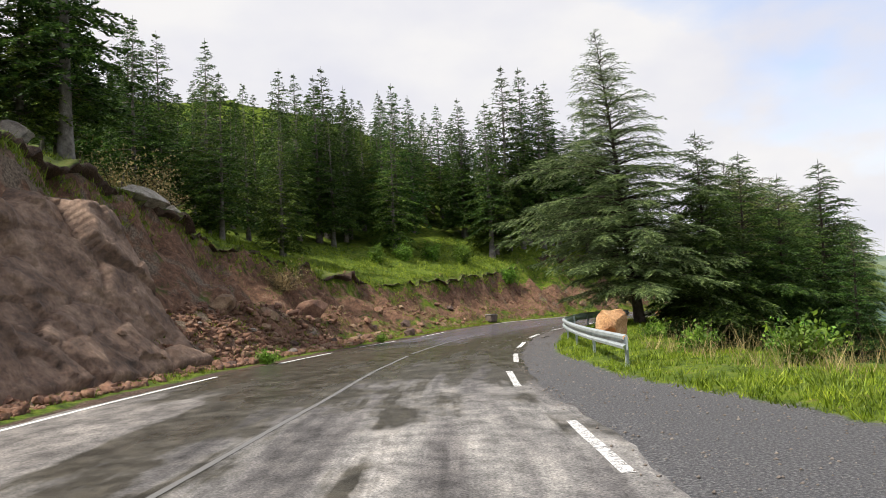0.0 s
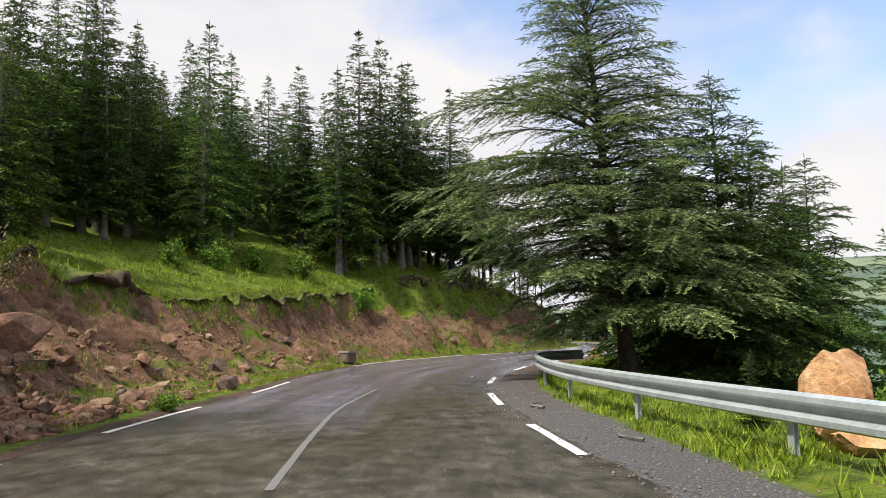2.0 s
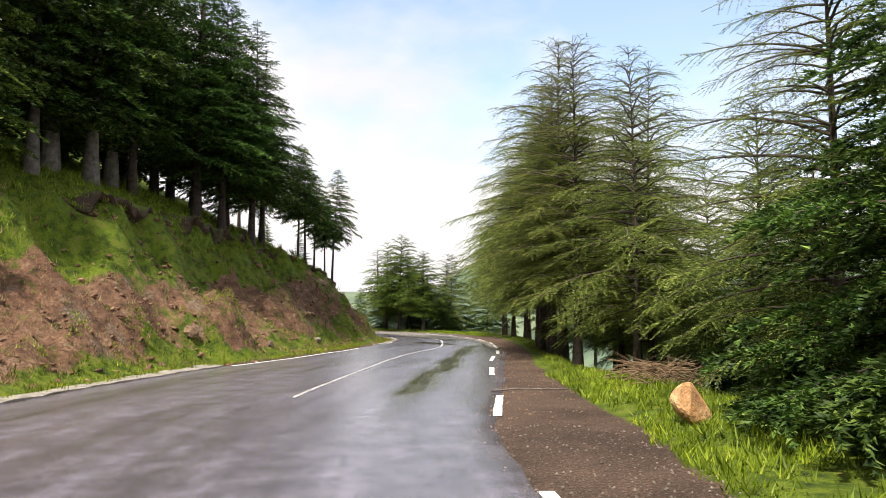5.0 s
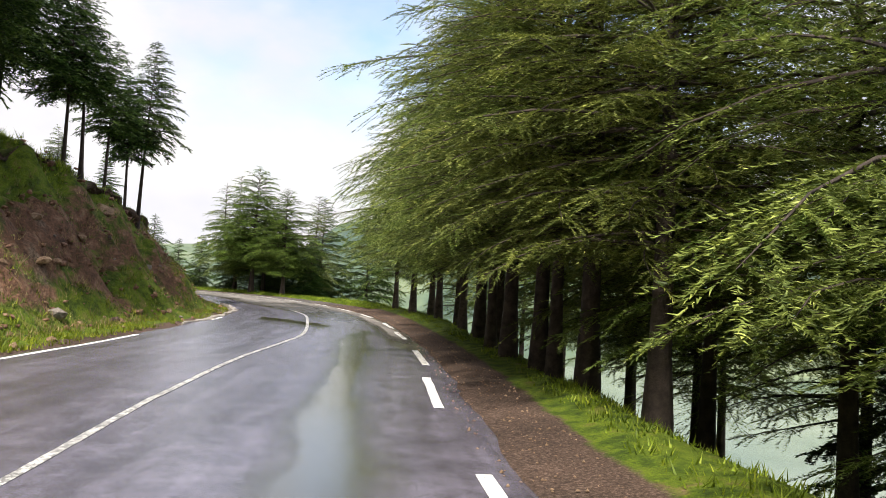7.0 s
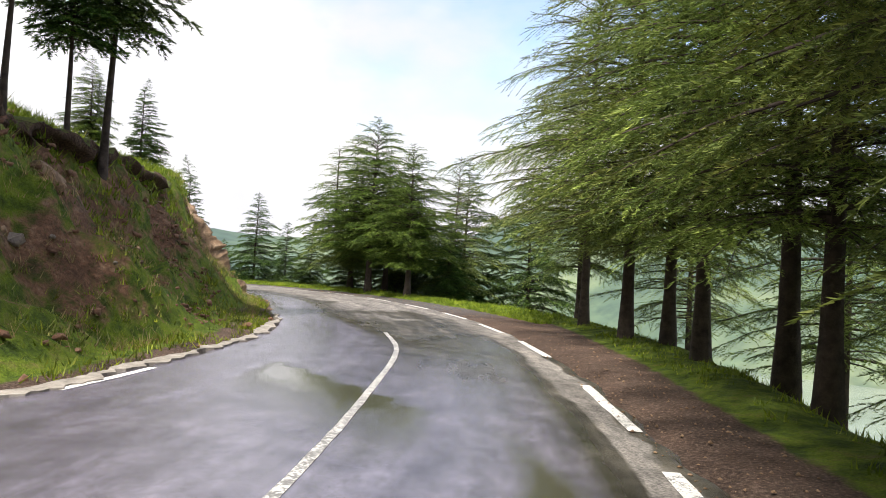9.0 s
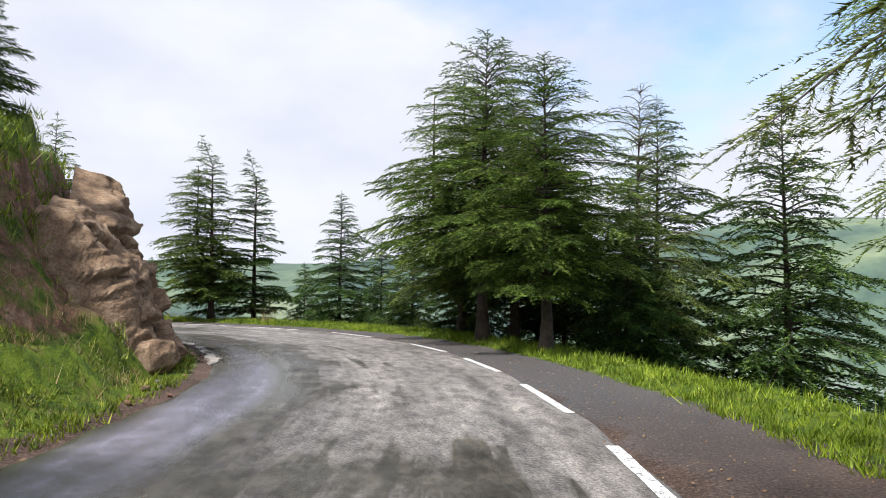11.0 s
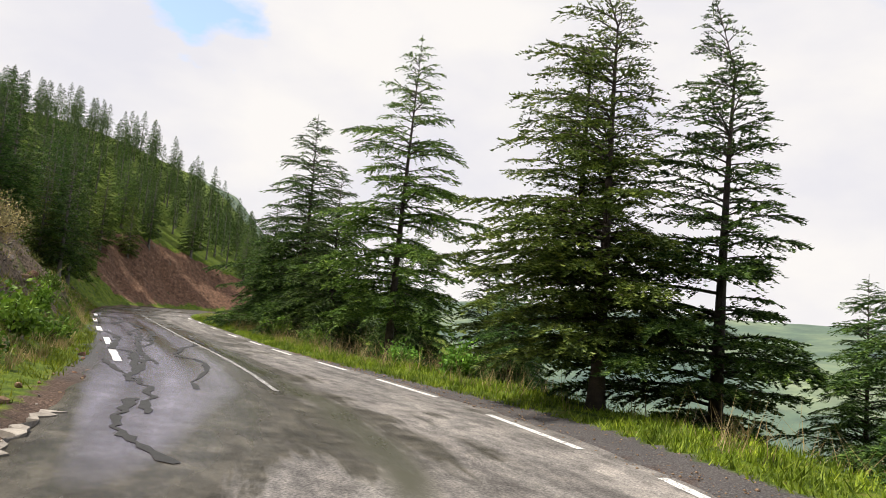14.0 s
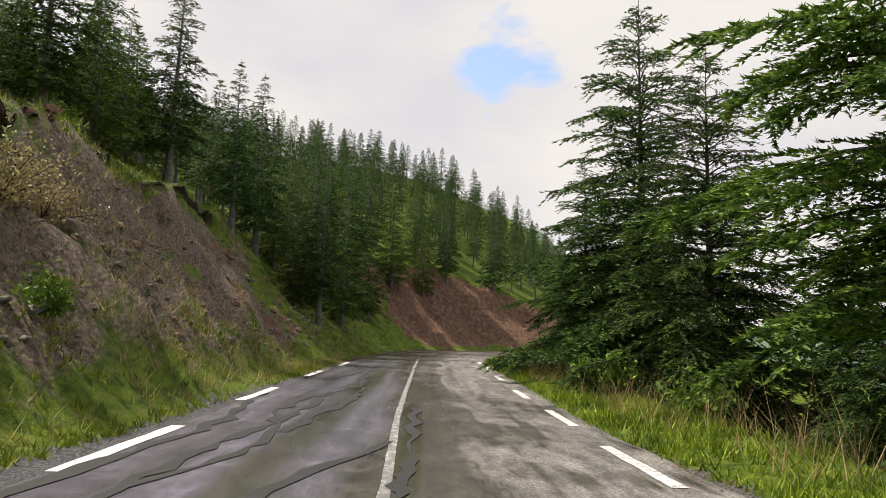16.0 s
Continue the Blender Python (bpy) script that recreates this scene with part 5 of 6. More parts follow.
# ---- turf that hangs over the lip of the cuttings ----
def mat_turf():
    m, nt, b = mat_new("turf_over_dark_soil")
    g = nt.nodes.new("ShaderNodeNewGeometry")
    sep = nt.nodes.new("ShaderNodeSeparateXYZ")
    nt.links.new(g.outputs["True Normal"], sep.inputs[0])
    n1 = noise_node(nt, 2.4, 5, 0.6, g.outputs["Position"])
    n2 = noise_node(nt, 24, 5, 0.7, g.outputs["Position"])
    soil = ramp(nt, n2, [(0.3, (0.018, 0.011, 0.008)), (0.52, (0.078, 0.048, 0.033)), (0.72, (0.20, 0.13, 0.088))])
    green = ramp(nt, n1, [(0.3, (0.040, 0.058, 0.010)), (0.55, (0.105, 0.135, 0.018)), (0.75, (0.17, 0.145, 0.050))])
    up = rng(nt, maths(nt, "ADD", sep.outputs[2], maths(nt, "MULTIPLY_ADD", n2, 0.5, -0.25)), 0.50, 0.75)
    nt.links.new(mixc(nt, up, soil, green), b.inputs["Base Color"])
    b.inputs["Roughness"].default_value = 0.95
    bump(nt, b, n2, 0.9, 0.06)
    return m


TURF = mat_turf()


def crest_line(us, at=0.97):
    """Distances beyond the left edge at which the cutting ends, for the stations given."""
    d = np.arange(0.5, 14, 0.06)
    U, D = np.meshgrid(us, d, indexing="ij")
    i = np.interp(U, SU, np.arange(len(SU)))
    tx, ty = np.interp(i, np.arange(len(SL)), STAN[:, 0]), np.interp(i, np.arange(len(SL)), STAN[:, 1])
    x = np.interp(i, np.arange(len(SL)), SL[:, 0]) - ty * D
    y = np.interp(i, np.arange(len(SL)), SL[:, 1]) + tx * D
    u, dl, dr = road_coords(x, y)
    t, _, _ = cut(x, y, dl, lookup(VERGE, u), lookup(RUN, u))
    k = (t >= at).argmax(1)
    return d[k]


def turf_lip(u0, u1, seed, hang, deep, label, whole=(0, 0)):
    """A ragged sod that overhangs the cut, with dark soil and roots under it."""
    a0, a1 = np.interp([u0, u1], SU, ARC)
    A = np.arange(a0, a1, 0.10)
    us = np.interp(A, ARC, SU)
    dc = crest_line(us)
    dc = np.convolve(np.pad(dc, 4, "edge"), np.ones(9) / 9, "valid") + 0.22 * fbm(A * 1.1, A * 0 + 2, 3, seed + 9)
    i = np.interp(us, SU, np.arange(len(SU)))
    p = np.stack([np.interp(i, np.arange(len(SL)), SL[:, c]) for c in (0, 1)], 1)
    tn = np.stack([np.interp(i, np.arange(len(SL)), STAN[:, c]) for c in (0, 1)], 1)
    inw = np.stack([-tn[:, 1], tn[:, 0]], 1)
    k = smooth01(fbm(A * 0.16, A * 0 + seed, 3, seed), -0.10, 0.22) * smooth01(A, a0, a0 + 2) * (1 - smooth01(A, a1 - 2, a1))
    sure = smooth01(us, whole[0] - 0.2, whole[0]) * (1 - smooth01(us, whole[1], whole[1] + 0.25))
    k = np.maximum(k, sure)
    o = hang * (1 + 0.25 * sure) * k * (1 + 0.9 * fbm(A * 0.9, A * 0 + 3, 3, seed + 2))
    th = deep * (1 + 0.1 * sure) * (0.25 + 0.75 * k) * (1 + 0.6 * fbm(A * 0.7, A * 0 + 8, 3, seed + 3))
    q0 = p + inw * (dc + 0.25)[:, None]
    g0 = terrain(q0[:, 0], q0[:, 1]) - 0.12 * (1 - k)
    cols = []
    for out, down, wild in ((-1.1, None, 0.0), (-0.45, None, 0.0), (0.6, 0.0, 0.05), (1.0, 0.25, 0.11), (0.85, 0.75, 0.11), (0.30, 1.0, 0.10), (-0.2, 1.6, 0.06), (-0.6, 2.6, 0.0)):
        d = dc - (o * out if out > 0 else 0.7 * out * -1 * -1) + 2 * wild * fbm(A * 3.1, A * 0 + 5 * out + 20, 4, seed + 5)
        q = p + inw * d[:, None]
        g = terrain(q[:, 0], q[:, 1]) + (0.05 * k - 0.10 * (1 - k)) if down is None else g0 + 0.05 - th * down + 1.6 * wild * fbm(A * 2.9, A * 0 + 7 * down, 4, seed + 6)
        cols.append(np.concatenate([q, g[:, None]], 1))
    v = np.stack(cols, 1)
    m = v.shape[1]
    idx = np.arange(len(A) - 1)[:, None] * m + np.arange(m - 1)[None]
    f = np.stack([idx, idx + 1, idx + m + 1, idx + m], -1).reshape(-1, 4)
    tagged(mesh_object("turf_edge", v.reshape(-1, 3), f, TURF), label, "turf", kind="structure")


turf_lip(1.8, 9.0, 3, 0.34, 0.22, "overhanging turf with dark soil and roots along the cutting", (2.4, 4.15))
turf_lip(9.2, 15.4, 8, 0.28, 0.24, "ragged turf edge over the red earth bank")
turf_lip(19.6, 24.6, 5, 0.24, 0.18, "dry turf hanging over the scree slope")


# ---- loose stones: alike meshes on the foot of the cuttings ----
STONES = [rock_mesh("stone", 500 + k, (1.0, 0.75 + 0.1 * (k % 3), 0.55 + 0.08 * (k % 4)), 1, 6, 0.08, (RED_ROCK, STRATA, RED_ROCK, DARK_ROCK, RED_ROCK, STRATA, GREY_ROCK)[k % 7]) for k in range(10)]
for me in STONES:
    me.name = "stone"


def scatter_stones(n, u0, u1, d0, d1, s0, s1, seed, label):
    """A heap of stones: the larger ones as objects of their own under one heap."""
    rs = np.random.RandomState(seed)
    root = new("stone_heap")
    us, ds = rs.uniform(u0, u1, n), d0 + (d1 - d0) * rs.uniform(0, 1, n) ** 1.4
    i = np.interp(us, SU, np.arange(len(SU)))
    px = np.stack([np.interp(i, np.arange(len(SL)), SL[:, c]) for c in (0, 1)], 1)
    tn = np.stack([np.interp(i, np.arange(len(SL)), STAN[:, c]) for c in (0, 1)], 1)
    q = px + np.stack([-tn[:, 1], tn[:, 0]], 1) * ds[:, None]
    z = terrain(q[:, 0], q[:, 1])
    for (x, y), zz in zip(q, z):
        s = s0 + (s1 - s0) * rs.uniform() ** 3
        ob = new("stone", STONES[rs.randint(len(STONES))])
        ob.matrix_basis = pose(x, y, zz - 0.12 * s, rs.uniform(-35, 35), rs.uniform(-35, 35), rs.uniform(0, 360)) @ Matrix.Scale(s, 4)
        ob.parent = root
    return tagged(root, label, "stones")


scatter_stones(290, 2.7, 5.2, 0.9, 3.6, 0.10, 0.55, 1, "fallen red-brown stones at the foot of the cutting")
scatter_stones(200, 5.0, 7.6, 0.9, 4.6, 0.10, 0.70, 2, "scattered stones on an earthy bank")
scatter_stones(160, 9.2, 13.8, 1.2, 5.5, 0.10, 0.50, 3, "scattered stones on a red earth bank")
scatter_stones(170, 16.6, 18.8, 1.0, 3.2, 0.15, 0.60, 4, "tumbled stones under the rock outcrop")
scatter_stones(290, 20.2, 24.8, 1.8, 7.5, 0.07, 0.42, 5, "loose scree on a grey slope")
scatter_stones(150, 7.5, 25.0, 0.05, 0.8, 0.05, 0.22, 6, "small stones along the road edge")


def rubble(n, u0, u1, d0, d1, s0, s1, seed, material, label):
    """Countless small broken stones on a slope beyond the left edge, thick in some places and thin in others."""
    rs = np.random.RandomState(seed)
    a0, a1 = np.interp([u0, u1], SU, ARC)
    u = np.interp(rs.uniform(a0, a1, n), ARC, SU)
    d = d0 + (d1 - d0) * rs.uniform(0, 1, n) ** 1.15
    i = np.interp(u, SU, np.arange(len(SU)))
    p = np.stack([np.interp(i, np.arange(len(SL)), SL[:, c]) for c in (0, 1)], 1)
    tn = np.stack([np.interp(i, np.arange(len(SL)), STAN[:, c]) for c in (0, 1)], 1)
    q = p + np.stack([-tn[:, 1], tn[:, 0]], 1) * d[:, None]
    q = q[fbm(q[:, 0] * 0.45, q[:, 1] * 0.45, 3, seed) > rs.uniform(-0.6, 0.25, n)]
    n = len(q)
    z = terrain(q[:, 0], q[:, 1])
    box = np.array([(x, y, w) for x in (-1, 1) for y in (-1, 1) for w in (-0.6, 0.7)], float)
    quad = np.array([(0, 1, 3, 2), (4, 6, 7, 5), (0, 4, 5, 1), (2, 3, 7, 6), (1, 5, 7, 3), (0, 2, 6, 4)])
    s = s0 + (s1 - s0) * rs.uniform(0, 1, n) ** 4
    th = rs.uniform(0, 6.28, n)
    v = box[None] * rs.uniform(0.35, 1.1, (n, 8, 1)) * rs.uniform(0.6, 1.2, (n, 1, 3))
    v = np.stack([v[..., 0] * np.cos(th)[:, None] - v[..., 1] * np.sin(th)[:, None], v[..., 0] * np.sin(th)[:, None] + v[..., 1] * np.cos(th)[:, None], v[..., 2] + 0.5 * v[..., 0] * rs.uniform(-1, 1, (n, 1))], -1)
    v = v * (0.5 * s)[:, None, None] + np.concatenate([q, z[:, None] + 0.1 * s[:, None]], 1)[:, None]
    f = quad[None] + 8 * np.arange(n)[:, None, None]
    tagged(mesh_object("rubble", v.reshape(-1, 3), f.reshape(-1, 4), material), label, "rubble", kind="stuff")


rubble(15000, 2.3, 5.4, 0.7, 4.4, 0.03, 0.30, 21, RED_ROCK, "broken red-brown rubble fallen from the rock face")
rubble(5000, 5.2, 9.0, 0.9, 4.4, 0.02, 0.20, 22, RED_ROCK, "small red stones lying on the earth bank")
rubble(5000, 9.0, 14.6, 1.2, 6.0, 0.02, 0.20, 23, RED_ROCK, "small stones lying on the red earth bank")
rubble(14000, 20.2, 25.5, 1.6, 8.0, 0.02, 0.18, 24, GREY_ROCK, "grey-brown scree covering the slope")


# ---- guard rail ----
def guard_rail():
    root = new("guard_rail")
    line = spline([(5.1, 13.4), (4.98, 17.5), (5.02, 21.2), (5.2, 25.0), (5.6, 28.7), (6.4, 32.3), (7.45, 35.6), (8.6, 37.6), (10.2, 38.6)], 14)
    arc = np.r_[0, np.cumsum(np.linalg.norm(np.diff(line, axis=0), axis=1))]
    tn = np.gradient(line, axis=0)
    tn /= np.linalg.norm(tn, axis=1)[:, None]
    nr = np.stack([tn[:, 1], -tn[:, 0]], 1)     # away from the road
    prof = [(0.00, 0.435), (-0.075, 0.465), (-0.080, 0.520), (-0.005, 0.560), (0.0, 0.595), (-0.005, 0.630), (-0.080, 0.670), (-0.075, 0.725), (0.00, 0.755)]
    back = [(a + 0.006, b) for a, b in prof[::-1]]
    ring = prof + back
    v, f = [], []
    for p, n in zip(line, nr):
        for a, h in ring:
            v.append((p[0] + n[0] * a, p[1] + n[1] * a, h))
    m = len(ring)
    for k in range(len(line) - 1):
        for j in range(m):
            f.append((k * m + j, k * m + (j + 1) % m, (k + 1) * m + (j + 1) % m, (k + 1) * m + j))
    f += [tuple(range(m)), tuple(range((len(line) - 1) * m, len(line) * m))[::-1]]
    beam = mesh_object("beam", v, f, ZINC, root)
    beam["label"] = "corrugated galvanised steel beam"
    post_me = None
    for k, s in enumerate(np.arange(0.25, arc[-1] - 1.0, 3.72)):
        x, y = np.interp(s, arc, line[:, 0]), np.interp(s, arc, line[:, 1])
        nx, ny = np.interp(s, arc, nr[:, 0]), np.interp(s, arc, nr[:, 1])
        if post_me is None:
            bm = bmesh.new()
            for sx, sy, ox in ((0.006, 0.10, -0.028), (0.055, 0.006, 0.0), (0.006, 0.10, 0.028)):
                bmesh.ops.create_cube(bm, size=1.0, matrix=Matrix.Translation((ox, 0, 0.12)) @ Matrix.Diagonal((sx, sy, 1.14, 1)))
            post_me = bpy.data.meshes.new("post")
            bm.to_mesh(post_me)
            bm.free()
            post_me.materials.append(ZINC)
            bm = bmesh.new()
            bmesh.ops.create_cone(bm, cap_ends=True, segments=8, radius1=0.022, radius2=0.018, depth=0.03, matrix=Matrix.Rotation(radians(90), 4, "Y"))
            bolt_me = bpy.data.meshes.new("bolt")
            bm.to_mesh(bolt_me)
            bm.free()
            bolt_me.materials.append(ZINC)
        turn = math.degrees(math.atan2(ny, nx))
        post = new("post", post_me)
        post.parent = root
        post.matrix_basis = pose(x + nx * 0.05, y + ny * 0.05, 0.0, 0, 0, turn)
        bolt = new("bolt", bolt_me)
        bolt.parent = root
        bolt.matrix_basis = pose(x - nx * 0.006, y - ny * 0.006, 0.595, 0, 0, turn)
    # fish-tail end piece
    bm = bmesh.new()
    bmesh.ops.create_cube(bm, size=1.0, matrix=Matrix.Translation((5.10, 13.36, 0.595)) @ Matrix.Rotation(radians(3), 4, "Z") @ Matrix.Diagonal((0.012, 0.13, 0.32, 1)))
    bmesh.ops.bevel(bm, geom=bm.edges[:], offset=0.005, segments=1, affect="EDGES")
    part("end_plate", bm, ZINC, root, "flat rounded end plate")
    return tagged(root, "galvanised steel guard rail on short posts along the bend", "guard rail")


guard_rail()


# ---- pale gutter edging on the hill side ----
def gutter(name, u0, u1, f0, f1, label, ragged=0.012):
    n = int((u1 - u0) * 40)
    us = np.linspace(u0, u1, n)
    rs = np.random.RandomState(int(u0 * 10))
    a = across(us, f0 + ragged * (fbm(us * 6.0, us * 0, 3, 5) * 2 + 0.4 * rs.uniform(-1, 1, n)))
    b = across(us, f1 + ragged * (fbm(us * 9.0, us * 0 + 7, 3, 6) * 2 + 0.6 * rs.uniform(-1, 1, n)))
    rise = 0.02 * fbm(us * 14.0, us * 0 + 2, 2, 8)
    v, f = [], []
    for p, q, h in zip(a, b, rise):
        v += [(p[0], p[1], 0.035 + h), (q[0], q[1], 0.02 + h * 0.4), (q[0], q[1], -0.08), (p[0], p[1], -0.08)]
    for k in range(n - 1):
        for j in range(4):
            f.append((4 * k + j, 4 * k + (j + 1) % 4, 4 * k + 4 + (j + 1) % 4, 4 * k + 4 + j))
    f += [(3, 2, 1, 0), (4 * n - 4, 4 * n - 3, 4 * n - 2, 4 * n - 1)]
    tagged(mesh_object(name, v, f, CONCRETE), label, "gutter", kind="structure")


gutter("gutter_1", 7.75, 9.3, -0.075, -0.012, "pale concrete gutter edging beside the bank")
gutter("gutter_2", 11.9, 14.6, -0.045, -0.012, "crumbling pale pavement edge beside the bank", 0.02)
gutter("gutter_3", 16.9, 19.7, -0.034, -0.006, "broken pale pavement edge round the bend", 0.02)


# ---- cracks in the pavement ----
def crack(points, width, seed):
    rs = np.random.RandomState(seed)
    c = spline(points, 10)
    c = c + rs.uniform(-0.07, 0.07, c.shape)
    d = np.gradient(c, axis=0)
    d /= np.linalg.norm(d, axis=1)[:, None] + 1e-9
    nrm = np.stack([d[:, 1], -d[:, 0]], 1)
    w = width * rs.uniform(0.25, 1.5, (len(c), 1)) / 2
    v = np.stack([c - nrm * w, c + nrm * w], 1).reshape(-1, 2)
    zz = 0.008 + 0.012 * fbm(v[:, 0] * 0.35, v[:, 1] * 0.35, 3, 9)
    k = np.arange(len(c) - 1)[:, None] * 2
    mesh_object("crack", np.concatenate([v, zz[:, None]], 1), np.concatenate([k, k + 1, k + 3, k + 2], 1), CRACK, road)


crack([(24.5, 112.4), (21.6, 115.6), (18.3, 118.6), (15.6, 121.4), (12.0, 124.6)], 0.13, 1)
crack([(22.4, 115.2), (19.6, 117.4), (17.4, 120.0), (14.0, 122.4), (11.0, 126.0)], 0.10, 2)
crack([(16.8, 120.6), (13.6, 123.9), (10.2, 126.6), (7.6, 128.6)], 0.18, 3)
crack([(27.0, 110.2), (25.3, 112.0), (23.2, 113.4), (21.2, 114.8)], 0.11, 4)
crack([(20.6, 119.2), (18.8, 120.9), (15.4, 123.8)], 0.12, 5)
crack([(29.2, 108.4), (27.6, 109.2), (26.0, 111.0)], 0.12, 6)
crack([(23.4, 113.6), (20.2, 116.6), (18.9, 117.2), (16.2, 119.9), (13.2, 122.2)], 0.17, 7)
crack([(25.6, 112.6), (22.6, 116.4), (20.6, 117.6), (18.0, 121.2)], 0.12, 8)
crack([(9.0, 126.4), (6.0, 129.6), (2.6, 132.0)], 0.2, 9)


# ---- bushes ----
def bush(seed, size, leaf=BUSH_LEAF, label="bright green leafy bush", blade=0.10, count=1500):
    rs = np.random.RandomState(seed)
    root = new("bush")
    stems, faces, cnt = [], [], 0
    tips = []
    for k in range(16):
        a, e = rs.uniform(0, 6.28), rs.uniform(0.35, 1.35)
        ln = rs.uniform(0.55, 1.0)
        q = np.linspace(0, 1, 5)
        p = np.stack([np.cos(a) * np.cos(e) * ln * q, np.sin(a) * np.cos(e) * ln * q, np.sin(e) * ln * q - 0.10 * q**2], 1) * np.array(size)
        v, f = tube(p, np.linspace(0.016, 0.004, 5), 4)
        stems.append(v)
        faces.append(f + cnt)
        cnt += len(v)
        tips.append(p[1:])
    c = np.concatenate(tips)
    c = c[rs.randint(len(c), size=count)] + rs.normal(0, 0.11, (count, 3)) * np.array(size)
    c[:, 2] = np.maximum(c[:, 2], 0.03)
    d = rs.normal(size=(count, 3)) + [0, 0, 0.5]
    d /= np.linalg.norm(d, axis=1)[:, None]
    s = np.cross(d, rs.normal(size=(count, 3)))
    s /= np.linalg.norm(s, axis=1)[:, None]
    L = blade * rs.uniform(0.6, 1.4, (count, 1))
    B = np.stack([c, c + d * L * 0.5 + s * L * 0.26, c + d * L, c + d * L * 0.5 - s * L * 0.26], 1)
    mesh_object("stem", np.concatenate(stems), np.concatenate(faces), BARK, root)
    mesh_object("leaves", B.reshape(-1, 3), np.arange(count * 4).reshape(-1, 4), leaf, root)
    return tagged(root, label, "bush")


BUSHES = {"green": bush(1, (0.8, 0.8, 1.0)), "tall": bush(2, (1.0, 1.0, 1.7), BUSH_LEAF, "light green young tree with loose leaves", 0.13, 1800),
          "dry": bush(3, (1.3, 1.3, 1.1), STRAW, "grey-brown thorny shrub on the crest", 0.05, 2600)}
BUSED = set()


def set_bush(kind, x, y, size, turn=0.0, label=""):
    m = Matrix.Translation((x, y, ground_z(x, y) - 0.03)) @ Matrix.Rotation(radians(turn), 4, "Z") @ Matrix.Scale(size, 4)
    if kind in BUSED:
        b = copy_thing(BUSHES[kind], m)
    else:
        b = BUSHES[kind]
        b.matrix_basis = m
        BUSED.add(kind)
    if label:
        b["label"] = label


for k, (x, y, s, kind) in enumerate([(8.3, 12.6, 1.2, "green"), (7.2, 15.6, 0.8, "green"), (9.4, 15.2, 0.9, "green"), (7.9, 22.6, 0.7, "green"), (-1.5, 55.5, 1.1, "tall"), (0.8, 57.0, 1.2, "tall"), (-3.4, 52.5, 1.0, "tall"), (4.6, 59.0, 1.0, "tall"),
                                     (-5.0, 49.5, 0.9, "tall"), (-11.9, 28.6, 1.8, "dry"), (-12.6, 27.6, 1.4, "dry"), (-7.4, 33.5, 0.9, "dry"), (24.2, 122.8, 0.8, "green"), (27.2, 120.2, 0.9, "green"), (15.4, 129.0, 0.9, "green"), (18.6, 126.9, 0.8, "green"),
                                     (20.5, 113.2, 1.0, "green"), (18.2, 115.6, 0.9, "green"), (22.8, 110.6, 0.8, "green"), (13.0, 116.8, 0.5, "green"), (19.4, 113.9, 0.7, "green"), (16.4, 116.9, 0.8, "green"), (14.6, 118.6, 0.6, "green"), (17.4, 113.6, 0.6, "dry"), (15.0, 115.6, 0.7, "dry"), (12.2, 118.4, 0.7, "dry"), (20.4, 110.2, 0.6, "dry"), (10.6, 119.4, 0.6, "dry"), (-4.3, 19.8, 0.5, "green"), (-2.2, 29.6, 0.45, "green")]):
    set_bush(kind, x, y, s, k * 63)


# ---- grass ----
def grass(name, n, side, u0, u1, near, far, height, seed, material, label, wide=0.012, per=6, keep=0.0):
    """Tufts of blades in a band along the road: side "L" or "R"; near and far: distances from that edge, as tables over the stations."""
    rs = np.random.RandomState(seed)
    a0, a1 = np.interp([u0, u1], SU, ARC)
    u = np.interp(rs.uniform(a0, a1, n), ARC, SU)
    lo, hi = near(u), far(u)
    d = lo + (hi - lo) * rs.uniform(0, 1, n) ** 1.3
    edge = SL if side == "L" else SR
    i = np.interp(u, SU, np.arange(len(SU)))
    p = np.stack([np.interp(i, np.arange(len(SL)), edge[:, c]) for c in (0, 1)], 1)
    tn = np.stack([np.interp(i, np.arange(len(SL)), STAN[:, c]) for c in (0, 1)], 1)
    out = np.stack([-tn[:, 1], tn[:, 0]], 1) * (1 if side == "L" else -1)
    q = p + out * d[:, None]
    ok = fbm(q[:, 0] * 0.6, q[:, 1] * 0.6, 3, seed) > rs.uniform(-0.55, 0.15, n) + keep
    q = q[ok]
    m = len(q)
    z = terrain(q[:, 0], q[:, 1])
    c = np.concatenate([q, z[:, None] - 0.02], 1)[:, None] + np.concatenate([rs.normal(0, 0.06, (m, per, 2)), np.zeros((m, per, 1))], -1)
    dd = np.concatenate([rs.normal(0, 0.45, (m, per, 2)), np.ones((m, per, 1))], -1)
    L = height * rs.uniform(0.4, 1.2, (m, per, 1)) * (0.5 + 1.0 * rs.uniform(0, 1, (m, 1, 1)))
    s = np.concatenate([rs.normal(size=(m, per, 2)), np.zeros((m, per, 1))], -1)
    s /= np.linalg.norm(s, axis=-1)[..., None]
    B = np.stack([c - s * wide, c + s * wide, c + dd * L], -2).reshape(-1, 3)
    ob = mesh_object(name, B, np.arange(len(B)).reshape(-1, 3), material)
    return tagged(ob, label, "grass", kind="stuff")


def tab(table, k=1.0, add=0.0):
    return lambda u: lookup(table, u) * k + add


def crest_at(add):
    return lambda u: lookup(VERGE, u) + lookup(RUN, u) + add


grass("grass", 14000, "R", 1.5, 9.4, tab(SHOULDER, 1, 0.0), lambda u: lookup(SHOULDER, u) + np.minimum(4.0, 1.5 * lookup(SHELF, u)), 0.13, 1, GRASS, "bright green grass along the outer shoulder", 0.014)
